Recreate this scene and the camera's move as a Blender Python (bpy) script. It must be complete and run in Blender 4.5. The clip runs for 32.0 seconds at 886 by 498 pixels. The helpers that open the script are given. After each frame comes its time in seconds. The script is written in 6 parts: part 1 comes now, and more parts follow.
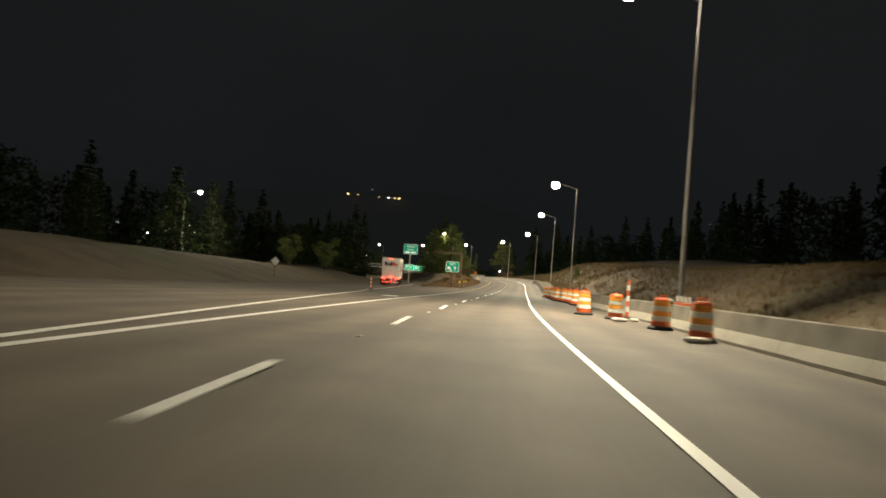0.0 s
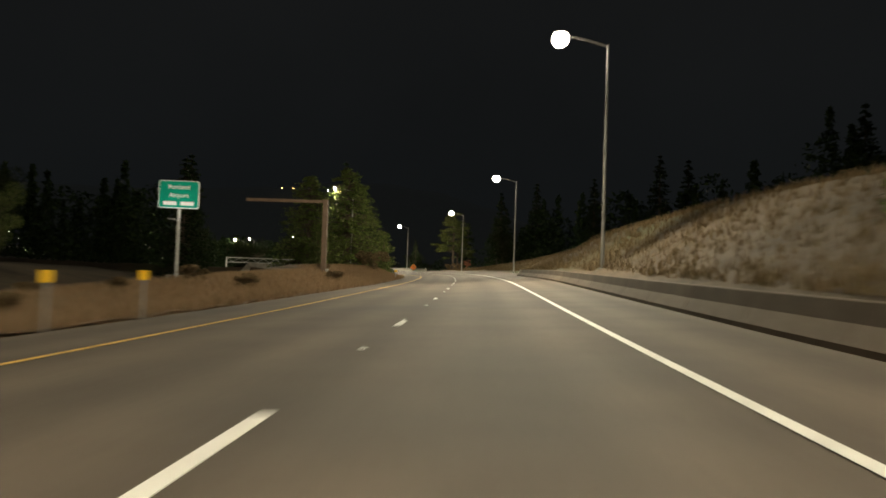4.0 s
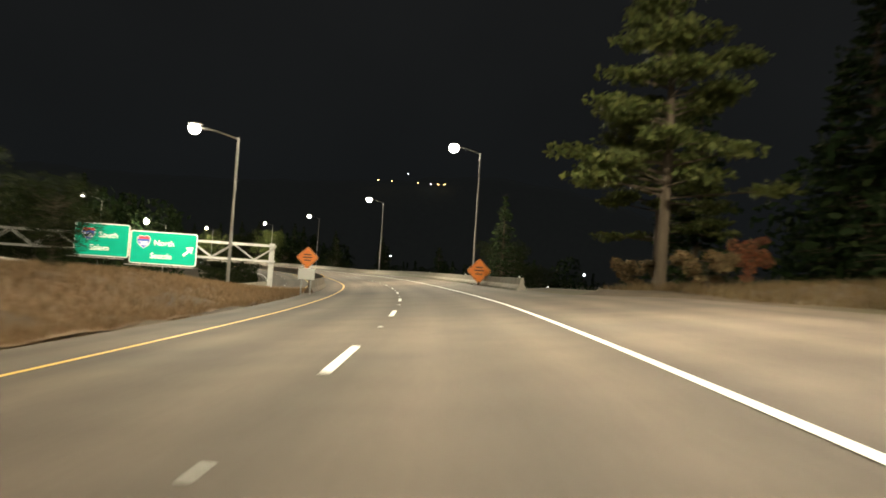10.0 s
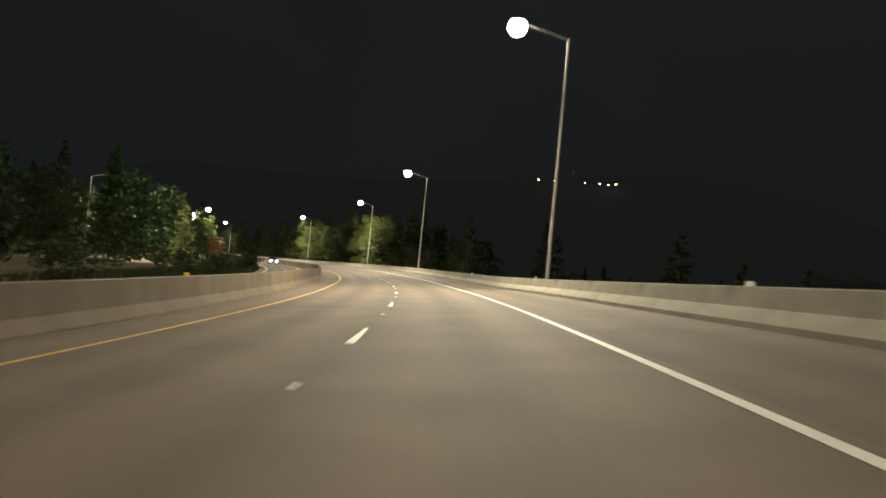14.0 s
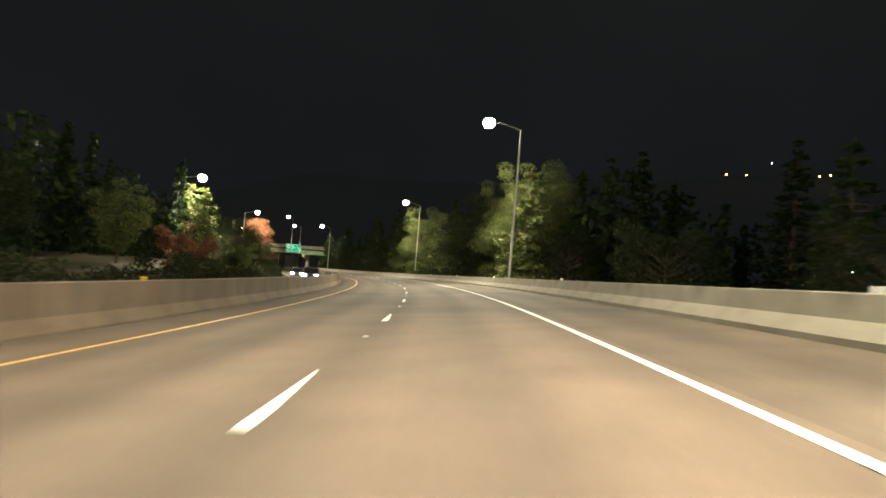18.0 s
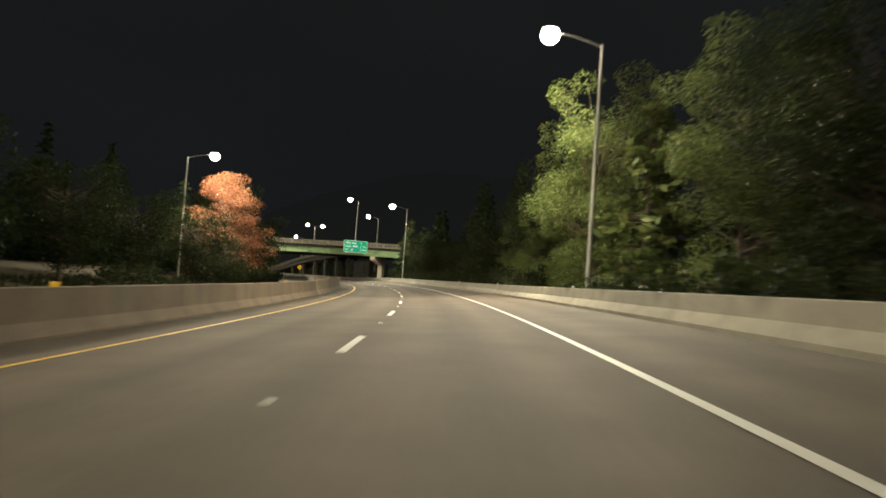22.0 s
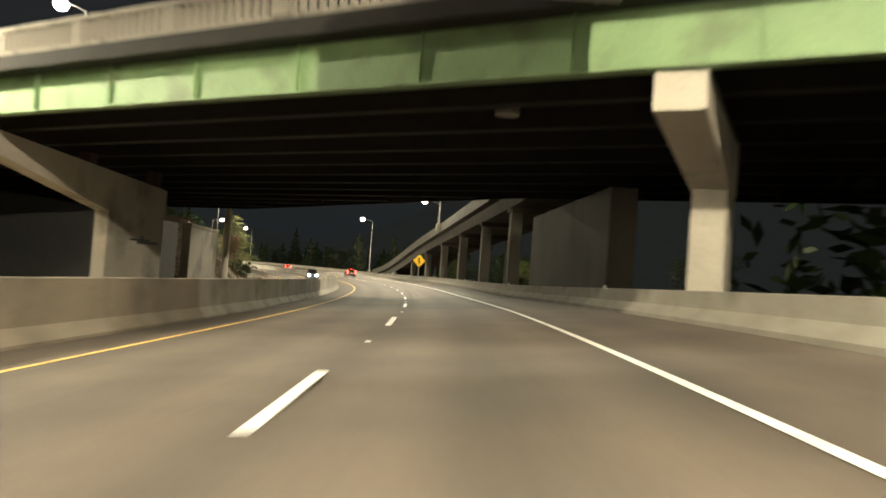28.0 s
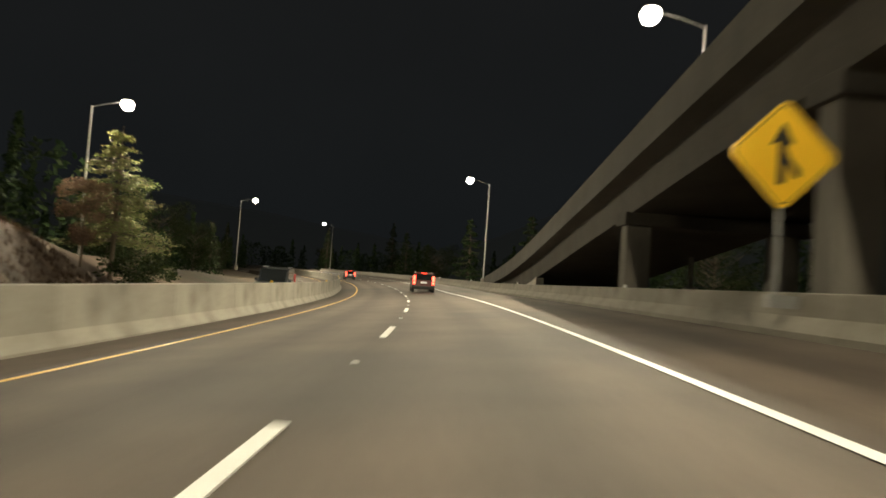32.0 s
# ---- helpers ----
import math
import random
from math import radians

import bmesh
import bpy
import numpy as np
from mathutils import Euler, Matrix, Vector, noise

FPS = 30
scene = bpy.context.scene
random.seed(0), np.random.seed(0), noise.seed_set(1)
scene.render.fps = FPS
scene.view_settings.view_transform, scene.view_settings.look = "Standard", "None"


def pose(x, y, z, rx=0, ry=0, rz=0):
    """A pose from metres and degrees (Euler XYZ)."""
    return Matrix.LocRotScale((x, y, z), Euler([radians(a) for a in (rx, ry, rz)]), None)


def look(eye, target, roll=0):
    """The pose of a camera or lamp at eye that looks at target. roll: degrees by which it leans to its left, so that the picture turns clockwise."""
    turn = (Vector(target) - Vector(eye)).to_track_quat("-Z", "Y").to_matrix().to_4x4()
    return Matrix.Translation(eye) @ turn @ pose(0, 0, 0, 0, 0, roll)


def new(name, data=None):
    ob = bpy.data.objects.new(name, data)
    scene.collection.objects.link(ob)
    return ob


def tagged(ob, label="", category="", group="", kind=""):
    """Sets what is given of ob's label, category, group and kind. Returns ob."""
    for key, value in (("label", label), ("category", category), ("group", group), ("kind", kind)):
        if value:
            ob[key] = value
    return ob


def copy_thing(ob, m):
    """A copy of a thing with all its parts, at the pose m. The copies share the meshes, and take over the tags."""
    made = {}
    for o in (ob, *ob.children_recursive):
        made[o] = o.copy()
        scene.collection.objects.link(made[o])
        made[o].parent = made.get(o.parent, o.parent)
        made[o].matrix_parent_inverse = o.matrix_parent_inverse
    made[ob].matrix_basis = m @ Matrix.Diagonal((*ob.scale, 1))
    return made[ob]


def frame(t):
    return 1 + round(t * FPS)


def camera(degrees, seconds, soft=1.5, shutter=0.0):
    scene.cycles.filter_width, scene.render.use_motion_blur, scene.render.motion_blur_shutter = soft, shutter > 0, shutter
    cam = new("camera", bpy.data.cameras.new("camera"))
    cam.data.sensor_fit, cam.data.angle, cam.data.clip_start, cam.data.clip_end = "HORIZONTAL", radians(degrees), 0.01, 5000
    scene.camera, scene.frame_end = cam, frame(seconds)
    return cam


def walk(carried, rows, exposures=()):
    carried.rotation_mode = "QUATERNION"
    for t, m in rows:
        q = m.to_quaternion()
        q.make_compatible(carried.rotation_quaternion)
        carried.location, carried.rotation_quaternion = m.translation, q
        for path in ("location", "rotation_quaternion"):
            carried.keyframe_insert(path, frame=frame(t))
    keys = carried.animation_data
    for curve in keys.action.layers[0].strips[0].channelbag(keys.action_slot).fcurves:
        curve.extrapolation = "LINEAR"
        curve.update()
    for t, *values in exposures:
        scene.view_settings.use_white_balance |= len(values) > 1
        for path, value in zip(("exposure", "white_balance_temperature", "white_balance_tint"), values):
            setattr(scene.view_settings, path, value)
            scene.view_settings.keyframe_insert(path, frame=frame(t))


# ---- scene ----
cam = camera(61.71, 32.0, soft=1.7, shutter=0.5)
# seconds, eye (m), yaw, pitch, roll (degrees)
ROWS = [
    (0.0, 0.00, 0.00, 1.037, 3.20, 1.74, 4.55),
    (0.5, 0.08, 13.84, 0.865, 2.59, 1.71, 4.02),
    (1.0, 0.33, 27.62, 0.689, 1.95, 1.71, 3.48),
    (1.5, 0.75, 41.34, 0.521, 1.34, 1.63, 3.11),
    (2.0, 1.33, 55.00, 0.375, 0.77, 1.52, 2.74),
    (2.5, 2.04, 68.59, 0.241, 0.31, 1.40, 2.11),
    (3.0, 2.82, 82.13, 0.116, 0.20, 1.41, 1.48),
    (3.5, 3.58, 95.61, 0.027, 0.01, 1.64, 1.71),
    (4.0, 4.34, 109.04, -0.002, -0.23, 1.82, 1.94),
    (4.5, 5.10, 122.42, 0.061, -0.25, 1.99, 2.09),
    (5.0, 5.83, 135.77, 0.193, -0.12, 2.16, 2.24),
    (5.5, 6.50, 149.09, 0.345, 0.01, 2.34, 2.49),
    (6.0, 7.05, 162.38, 0.467, 0.34, 2.25, 2.74),
    (6.5, 7.46, 175.64, 0.550, 0.93, 2.25, 2.61),
    (7.0, 7.66, 188.86, 0.620, 1.73, 2.28, 2.49),
    (7.5, 7.62, 202.06, 0.676, 2.60, 2.21, 2.52),
    (8.0, 7.32, 215.22, 0.718, 3.48, 2.22, 2.54),
    (8.5, 6.76, 228.33, 0.742, 4.53, 2.12, 2.91),
    (9.0, 5.88, 241.41, 0.751, 5.90, 2.15, 3.28),
    (9.5, 4.61, 254.42, 0.749, 7.45, 2.08, 3.56),
    (10.0, 2.96, 267.35, 0.739, 9.01, 2.05, 3.83),
    (10.5, 0.93, 280.21, 0.714, 10.53, 1.99, 4.17),
    (11.0, -1.44, 292.97, 0.676, 11.85, 1.98, 4.51),
    (11.5, -4.12, 305.65, 0.639, 13.18, 2.00, 5.22),
    (12.0, -7.09, 318.23, 0.618, 14.54, 2.15, 5.94),
    (12.5, -10.37, 330.71, 0.620, 16.25, 2.01, 5.81),
    (13.0, -13.98, 343.05, 0.636, 18.10, 2.03, 5.68),
    (13.5, -17.93, 355.26, 0.659, 19.77, 2.01, 5.59),
    (14.0, -22.19, 367.33, 0.681, 21.24, 1.96, 5.51),
    (14.5, -26.73, 379.27, 0.698, 22.58, 1.99, 5.33),
    (15.0, -31.57, 391.05, 0.716, 24.10, 2.07, 5.16),
    (15.5, -36.74, 402.66, 0.738, 25.67, 2.17, 5.09),
    (16.0, -42.24, 414.08, 0.769, 27.32, 2.26, 5.03),
    (16.5, -48.08, 425.31, 0.816, 29.01, 2.37, 5.02),
    (17.0, -54.22, 436.38, 0.874, 30.41, 2.44, 5.02),
    (17.5, -60.60, 447.33, 0.933, 31.83, 2.28, 4.86),
    (18.0, -67.20, 458.14, 0.983, 33.11, 2.18, 4.70),
    (18.5, -74.00, 468.84, 1.024, 34.20, 2.15, 4.73),
    (19.0, -81.00, 479.42, 1.059, 35.41, 2.22, 4.76),
    (19.5, -88.22, 489.84, 1.087, 36.52, 2.28, 4.60),
    (20.0, -95.67, 500.12, 1.105, 37.61, 2.31, 4.45),
    (20.5, -103.32, 510.24, 1.111, 38.72, 2.36, 4.37),
    (21.0, -111.18, 520.18, 1.108, 39.92, 2.35, 4.30),
    (21.5, -119.26, 529.92, 1.096, 41.30, 2.30, 4.18),
    (22.0, -127.55, 539.47, 1.076, 42.64, 2.35, 4.06),
    (22.5, -136.05, 548.83, 1.045, 44.01, 2.38, 3.93),
    (23.0, -144.74, 557.98, 1.004, 45.38, 2.23, 3.81),
    (23.5, -153.62, 566.93, 0.957, 46.62, 2.18, 3.71),
    (24.0, -162.69, 575.68, 0.911, 47.79, 2.25, 3.62),
    (24.5, -171.91, 584.23, 0.866, 48.95, 2.25, 3.65),
    (25.0, -181.28, 592.60, 0.820, 50.01, 2.25, 3.68),
    (25.5, -190.77, 600.80, 0.771, 51.01, 2.20, 3.93),
    (26.0, -200.40, 608.81, 0.719, 52.09, 2.22, 4.17),
    (26.5, -210.17, 616.61, 0.671, 53.34, 2.16, 4.09),
    (27.0, -220.11, 624.18, 0.627, 54.79, 2.01, 4.02),
    (27.5, -230.22, 631.46, 0.566, 56.31, 1.87, 4.05),
    (28.0, -240.52, 638.45, 0.471, 57.88, 1.72, 4.07),
    (28.5, -251.00, 645.16, 0.321, 59.30, 1.56, 4.23),
    (29.0, -261.65, 651.62, 0.131, 60.49, 1.73, 4.39),
    (29.5, -272.44, 657.87, -0.066, 61.77, 1.81, 4.24),
    (30.0, -283.37, 663.89, -0.235, 63.12, 1.93, 4.09),
    (30.5, -294.44, 669.69, -0.364, 64.30, 2.01, 4.11),
    (31.0, -305.65, 675.25, -0.474, 65.50, 2.06, 4.12),
    (31.5, -316.98, 680.56, -0.575, 66.87, 2.04, 4.12),
    (32.0, -328.45, 685.63, -0.680, 68.26, 2.11, 4.11),
]
# seconds, stops: the camera opens up under the overpass
EXPOSURES = [(0.0, 0.15), (0.5, -0.2), (1.0, -0.35), (1.5, 0.0), (2.0, 0.4), (2.5, 0.1), (3.0, -0.3), (5.0, -0.2), (5.6, -0.1), (6.0, 0.2), (7.0, 0.1), (8.0, -0.05), (9.0, 0.3), (10.0, 0.05), (12.0, 0.0), (13.0, -0.2), (14.0, 0.3), (17.0, 0.0), (18.0, 0.15), (19.0, 0.2), (20.0, -0.35), (21.0, 0.15), (22.0, 0.1), (23.0, -0.15), (24.0, 0.2), (25.0, 0.35), (26.0, 0.3), (26.5, -0.05), (27.5, 0.3), (28.3, 1.3), (28.9, 1.4), (29.5, 0.6), (30.2, 0.3), (31.0, 0.15), (32.0, 0.1)]
# the road: curvature (1/km) and right edge line each second of the drive, speed each 4 s, and each 2 s: cross slope, height
KAPPA = [-0.855, -0.917, -0.791, 0.101, -0.054, 0.335, 0.872, 1.434, 1.473, 2.313, 2.329, 1.805, 1.916, 2.318, 1.804, 2.295, 2.488, 1.718, 1.362, 1.681, 1.592, 1.856, 1.751, 1.776, 1.587, 1.334, 1.585, 2.149, 2.266, 1.584, 1.738, 1.769, 1.797]
SPEED = [27.731, 26.841, 26.288, 25.827, 25.316, 25.383, 25.183, 24.875, 25.08]
EDGE = [1.468, 1.833, 2.199, 2.198, 2.104, 2.107, 2.087, 1.989, 2.071, 2.086, 2.313, 2.587, 2.493, 2.414, 2.333, 2.273, 2.212, 2.265, 2.314, 2.329, 2.24, 2.07, 2.144, 2.243, 2.416, 2.46, 2.52, 2.507, 2.251, 2.529, 2.505, 2.517, 2.45]
SLOPE = [-0.0095, 0.0242, 0.0334, 0.0712, 0.0724, 0.0957, 0.0967, 0.117, 0.0751, 0.0913, 0.0859, 0.0781, 0.0673, 0.0714, 0.0853, 0.072, 0.0935]
LEVEL = [0, -0.662, -1.039, -0.571, -0.32, -0.299, -0.419, -0.357, -0.268, -0.054, 0.068, 0.038, -0.126, -0.319, -0.566, -1.272, -1.717]
# drift of the lane dashes along the road
DASH_S = [4.6, 27.9, 88.2, 169.7, 194.4, 228.6, 252.4, 276.1, 299.7, 324.6, 358.6, 382.2, 453.4, 477.8, 502.6, 560.6, 584.9, 608.1, 632.3, 656.3, 680.7, 742.7, 755.1, 779.6, 792, 804.4, 827.2]
DASH_P = [4.61, 3.5, 2.84, -0.92, -0.6, -3.05, -3.61, -4.29, -5.03, -4.51, -7.14, -7.86, -9.78, -9.95, -10.7, -12.2, -12.36, -13.57, -13.73, -14.17, -14.16, -13.8, -13.65, -13.6, -13.45, -13.3, -14.3]


def eye_row(t, x, y, z, yaw, pitch, roll):
    a, b = radians(yaw), radians(pitch)
    return t, look((x, y, z), (x - math.sin(a) * math.cos(b), y + math.cos(a) * math.cos(b), z + math.sin(b)), roll)


walk(cam, [eye_row(*row) for row in ROWS], EXPOSURES)

# ---- the road as a curve: s metres along it, d metres right of the right edge line, h metres above the asphalt ----
TIMES = np.arange(-4.0, 60.0, 0.02)
_v = np.interp(TIMES, np.arange(0, 33, 4), SPEED)
_k = np.interp(TIMES, np.arange(33), KAPPA) / 1000
_k[TIMES < 0] = -0.0006
_k[TIMES > 40] *= 0.6
_i0 = int(np.argmin(abs(TIMES)))
ROAD_S = np.concatenate([[0], np.cumsum((_v[1:] + _v[:-1]) / 2 * 0.02)])
ROAD_S -= ROAD_S[_i0]
_ds = np.diff(ROAD_S)
ROAD_A = np.concatenate([[0], np.cumsum((_k[1:] + _k[:-1]) / 2 * _ds)])
ROAD_A -= ROAD_A[_i0]
_am = (ROAD_A[1:] + ROAD_A[:-1]) / 2
ROAD_X = np.concatenate([[0], np.cumsum(-np.sin(_am) * _ds)])
ROAD_Y = np.concatenate([[0], np.cumsum(np.cos(_am) * _ds)])
ROAD_X -= ROAD_X[_i0]
ROAD_Y -= ROAD_Y[_i0]


def eased(knots, values, t):
    """Cubic through evenly set knots."""
    values = np.asarray(values, float)
    m = np.gradient(values, knots)
    i = np.clip(np.searchsorted(knots, t, side="right") - 1, 0, len(knots) - 2)
    w = knots[i + 1] - knots[i]
    u = np.clip((t - knots[i]) / w, 0, 1)
    return (values[i] * (2 * u**3 - 3 * u**2 + 1) + m[i] * w * (u**3 - 2 * u**2 + u)
            + values[i + 1] * (3 * u**2 - 2 * u**3) + m[i + 1] * w * (u**3 - u**2))


ROAD_Z = eased(np.arange(0.0, 33, 2), LEVEL, TIMES)
# the descent runs out beyond the end of the drive
ROAD_Z -= 0.0085 * np.clip(ROAD_S - ROAD_S[np.searchsorted(TIMES, 32.0)], 0, 60)
ROAD_E = np.interp(TIMES, np.arange(33), EDGE)
ROAD_B = np.interp(TIMES, np.arange(0, 33, 2), SLOPE)


def on_road(s, d, h=0.0):
    """World place of (s, d, h); arrays or numbers."""
    a = np.interp(s, ROAD_S, ROAD_A)
    q = np.interp(s, ROAD_S, ROAD_E) + d
    return np.stack([np.interp(s, ROAD_S, ROAD_X) + q * np.cos(a), np.interp(s, ROAD_S, ROAD_Y) + q * np.sin(a),
                     np.interp(s, ROAD_S, ROAD_Z) + np.interp(s, ROAD_S, ROAD_B) * np.clip(q, -30, 9) + h], -1)


def heading(s):
    return math.degrees(np.interp(s, ROAD_S, ROAD_A))


def road_pose(s, d, h=0.0, turn=0.0):
    """Pose at a place of the road, y along it."""
    x, y, z = on_road(s, d, h)
    return pose(x, y, z, 0, 0, heading(s) + turn)


def step(a, b, x):
    u = np.clip((np.asarray(x, float) - a) / (b - a), 0, 1)
    return u * u * (3 - 2 * u)


# ---- mesh helpers ----
def part(name, bm, material, parent=None, label="", smooth=False):
    me = bpy.data.meshes.new(name)
    bm.to_mesh(me)
    bm.free()
    me.materials.append(material)
    if smooth:
        me.shade_smooth()
    ob = new(name, me)
    if parent is not None:
        ob.parent = parent
    if label:
        tagged(ob, label)
    return ob


def shared(name, me, parent=None, m=None):
    ob = new(name, me)
    if parent is not None:
        ob.parent = parent
    if m is not None:
        ob.matrix_basis = m
    return ob


def thing(name, m, label, category, group="", kind=""):
    ob = new(name)
    ob.empty_display_size = 0.2
    ob.matrix_basis = m
    return tagged(ob, label, category, group, kind)


def box(bm, x0, y0, z0, x1, y1, z1, bevel=0.0):
    """A box between two corners, into bm."""
    made = bmesh.ops.create_cube(bm, size=1)["verts"]
    for v in made:
        v.co = Vector(((x0 + x1) / 2 + v.co.x * (x1 - x0), (y0 + y1) / 2 + v.co.y * (y1 - y0), (z0 + z1) / 2 + v.co.z * (z1 - z0)))
    if bevel:
        edges = list({e for v in made for e in v.link_edges})
        bmesh.ops.bevel(bm, geom=edges, offset=bevel, segments=2, affect="EDGES", profile=0.6)
    return bm


def boxes(*corners, bevel=0.0):
    bm = bmesh.new()
    for c in corners:
        box(bm, *c, bevel=bevel)
    return bm


def rod(bm, a, b, ra, rb=None, n=8):
    """A tapered round bar from a to b."""
    rb = ra if rb is None else rb
    a, b = Vector(a), Vector(b)
    q = (b - a).to_track_quat("Z", "Y")
    rings = []
    for place, r in ((a, ra), (b, rb)):
        rings.append([bm.verts.new(place + q @ Vector((r * math.cos(k * math.tau / n), r * math.sin(k * math.tau / n), 0))) for k in range(n)])
    for k in range(n):
        bm.faces.new((rings[0][k], rings[0][(k + 1) % n], rings[1][(k + 1) % n], rings[1][k]))
    bm.faces.new(rings[0][::-1])
    bm.faces.new(rings[1])
    return bm


def rods(*bars, n=8):
    bm = bmesh.new()
    for b in bars:
        rod(bm, *b, n=n)
    return bm


def turned(profile, n=20, axis="Z"):
    """A lathe body from (radius, height) pairs."""
    bm = bmesh.new()
    rings = [[bm.verts.new((r * math.cos(k * math.tau / n), r * math.sin(k * math.tau / n), z)) for k in range(n)] for r, z in profile]
    for lo, hi in zip(rings, rings[1:]):
        for k in range(n):
            bm.faces.new((lo[k], lo[(k + 1) % n], hi[(k + 1) % n], hi[k]))
    bm.faces.new(rings[0][::-1])
    bm.faces.new(rings[-1])
    if axis == "X":
        bmesh.ops.rotate(bm, verts=bm.verts, matrix=Matrix.Rotation(math.pi / 2, 3, "Y"))
    return bm


def prism(outline, x0, x1, axis="X"):
    """An outline in two axes drawn out along the third."""
    bm = bmesh.new()
    place = {"X": lambda u, v, w: (w, u, v), "Y": lambda u, v, w: (u, w, v), "Z": lambda u, v, w: (u, v, w)}[axis]
    a = [bm.verts.new(place(u, v, x0)) for u, v in outline]
    b = [bm.verts.new(place(u, v, x1)) for u, v in outline]
    bm.faces.new(a)
    bm.faces.new(b[::-1])
    for k in range(len(a)):
        j = (k + 1) % len(a)
        bm.faces.new((a[k], b[k], b[j], a[j]))
    bmesh.ops.recalc_face_normals(bm, faces=bm.faces)
    return bm


def grid_mesh(name, places, material, smooth=True):
    """A sheet over an array of places (rows, columns, 3)."""
    n, m = places.shape[:2]
    i = np.arange(n * m).reshape(n, m)
    faces = np.stack([i[:-1, :-1], i[:-1, 1:], i[1:, 1:], i[1:, :-1]], -1).reshape(-1, 4)
    me = bpy.data.meshes.new(name)
    me.from_pydata(places.reshape(-1, 3).tolist(), [], faces.tolist())
    me.materials.append(material)
    if smooth:
        me.shade_smooth()
    return me


# ---- night sky: town glow on low cloud ----
world = bpy.data.worlds.new("night_sky")
scene.world = world
world.use_nodes = True
wn = world.node_tree.nodes
wl = world.node_tree.links
back = wn["Background"]
wtex, wmap, wsep = wn.new("ShaderNodeTexCoord"), wn.new("ShaderNodeMapRange"), wn.new("ShaderNodeSeparateXYZ")
wnoise, wmix, wmul = wn.new("ShaderNodeTexNoise"), wn.new("ShaderNodeMix"), wn.new("ShaderNodeMix")
wnoise.inputs["Scale"].default_value = 2.2
wnoise.inputs["Detail"].default_value = 4
wl.new(wtex.outputs["Generated"], wsep.inputs[0])
wl.new(wsep.outputs["Z"], wmap.inputs["Value"])
wmap.inputs["From Max"].default_value = 0.55
wl.new(wtex.outputs["Generated"], wnoise.inputs["Vector"])
wmix.data_type = wmul.data_type = "RGBA"
wmix.inputs["A"].default_value = (0.0066, 0.0078, 0.0084, 1)
wmix.inputs["B"].default_value = (0.0096, 0.0098, 0.0098, 1)
wl.new(wmap.outputs[0], wmix.inputs["Factor"])
wmul.blend_type = "MULTIPLY"
wmul.inputs["Factor"].default_value = 0.45
wl.new(wmix.outputs["Result"], wmul.inputs["A"])
wl.new(wnoise.outputs["Fac"], wmul.inputs["B"])
wl.new(wmul.outputs["Result"], back.inputs["Color"])
back.inputs["Strength"].default_value = 1.35
LAMP_W = 56000.0
LAMP_COLOUR = (0.97, 0.868, 0.61)
scene.view_settings.exposure = 0.0


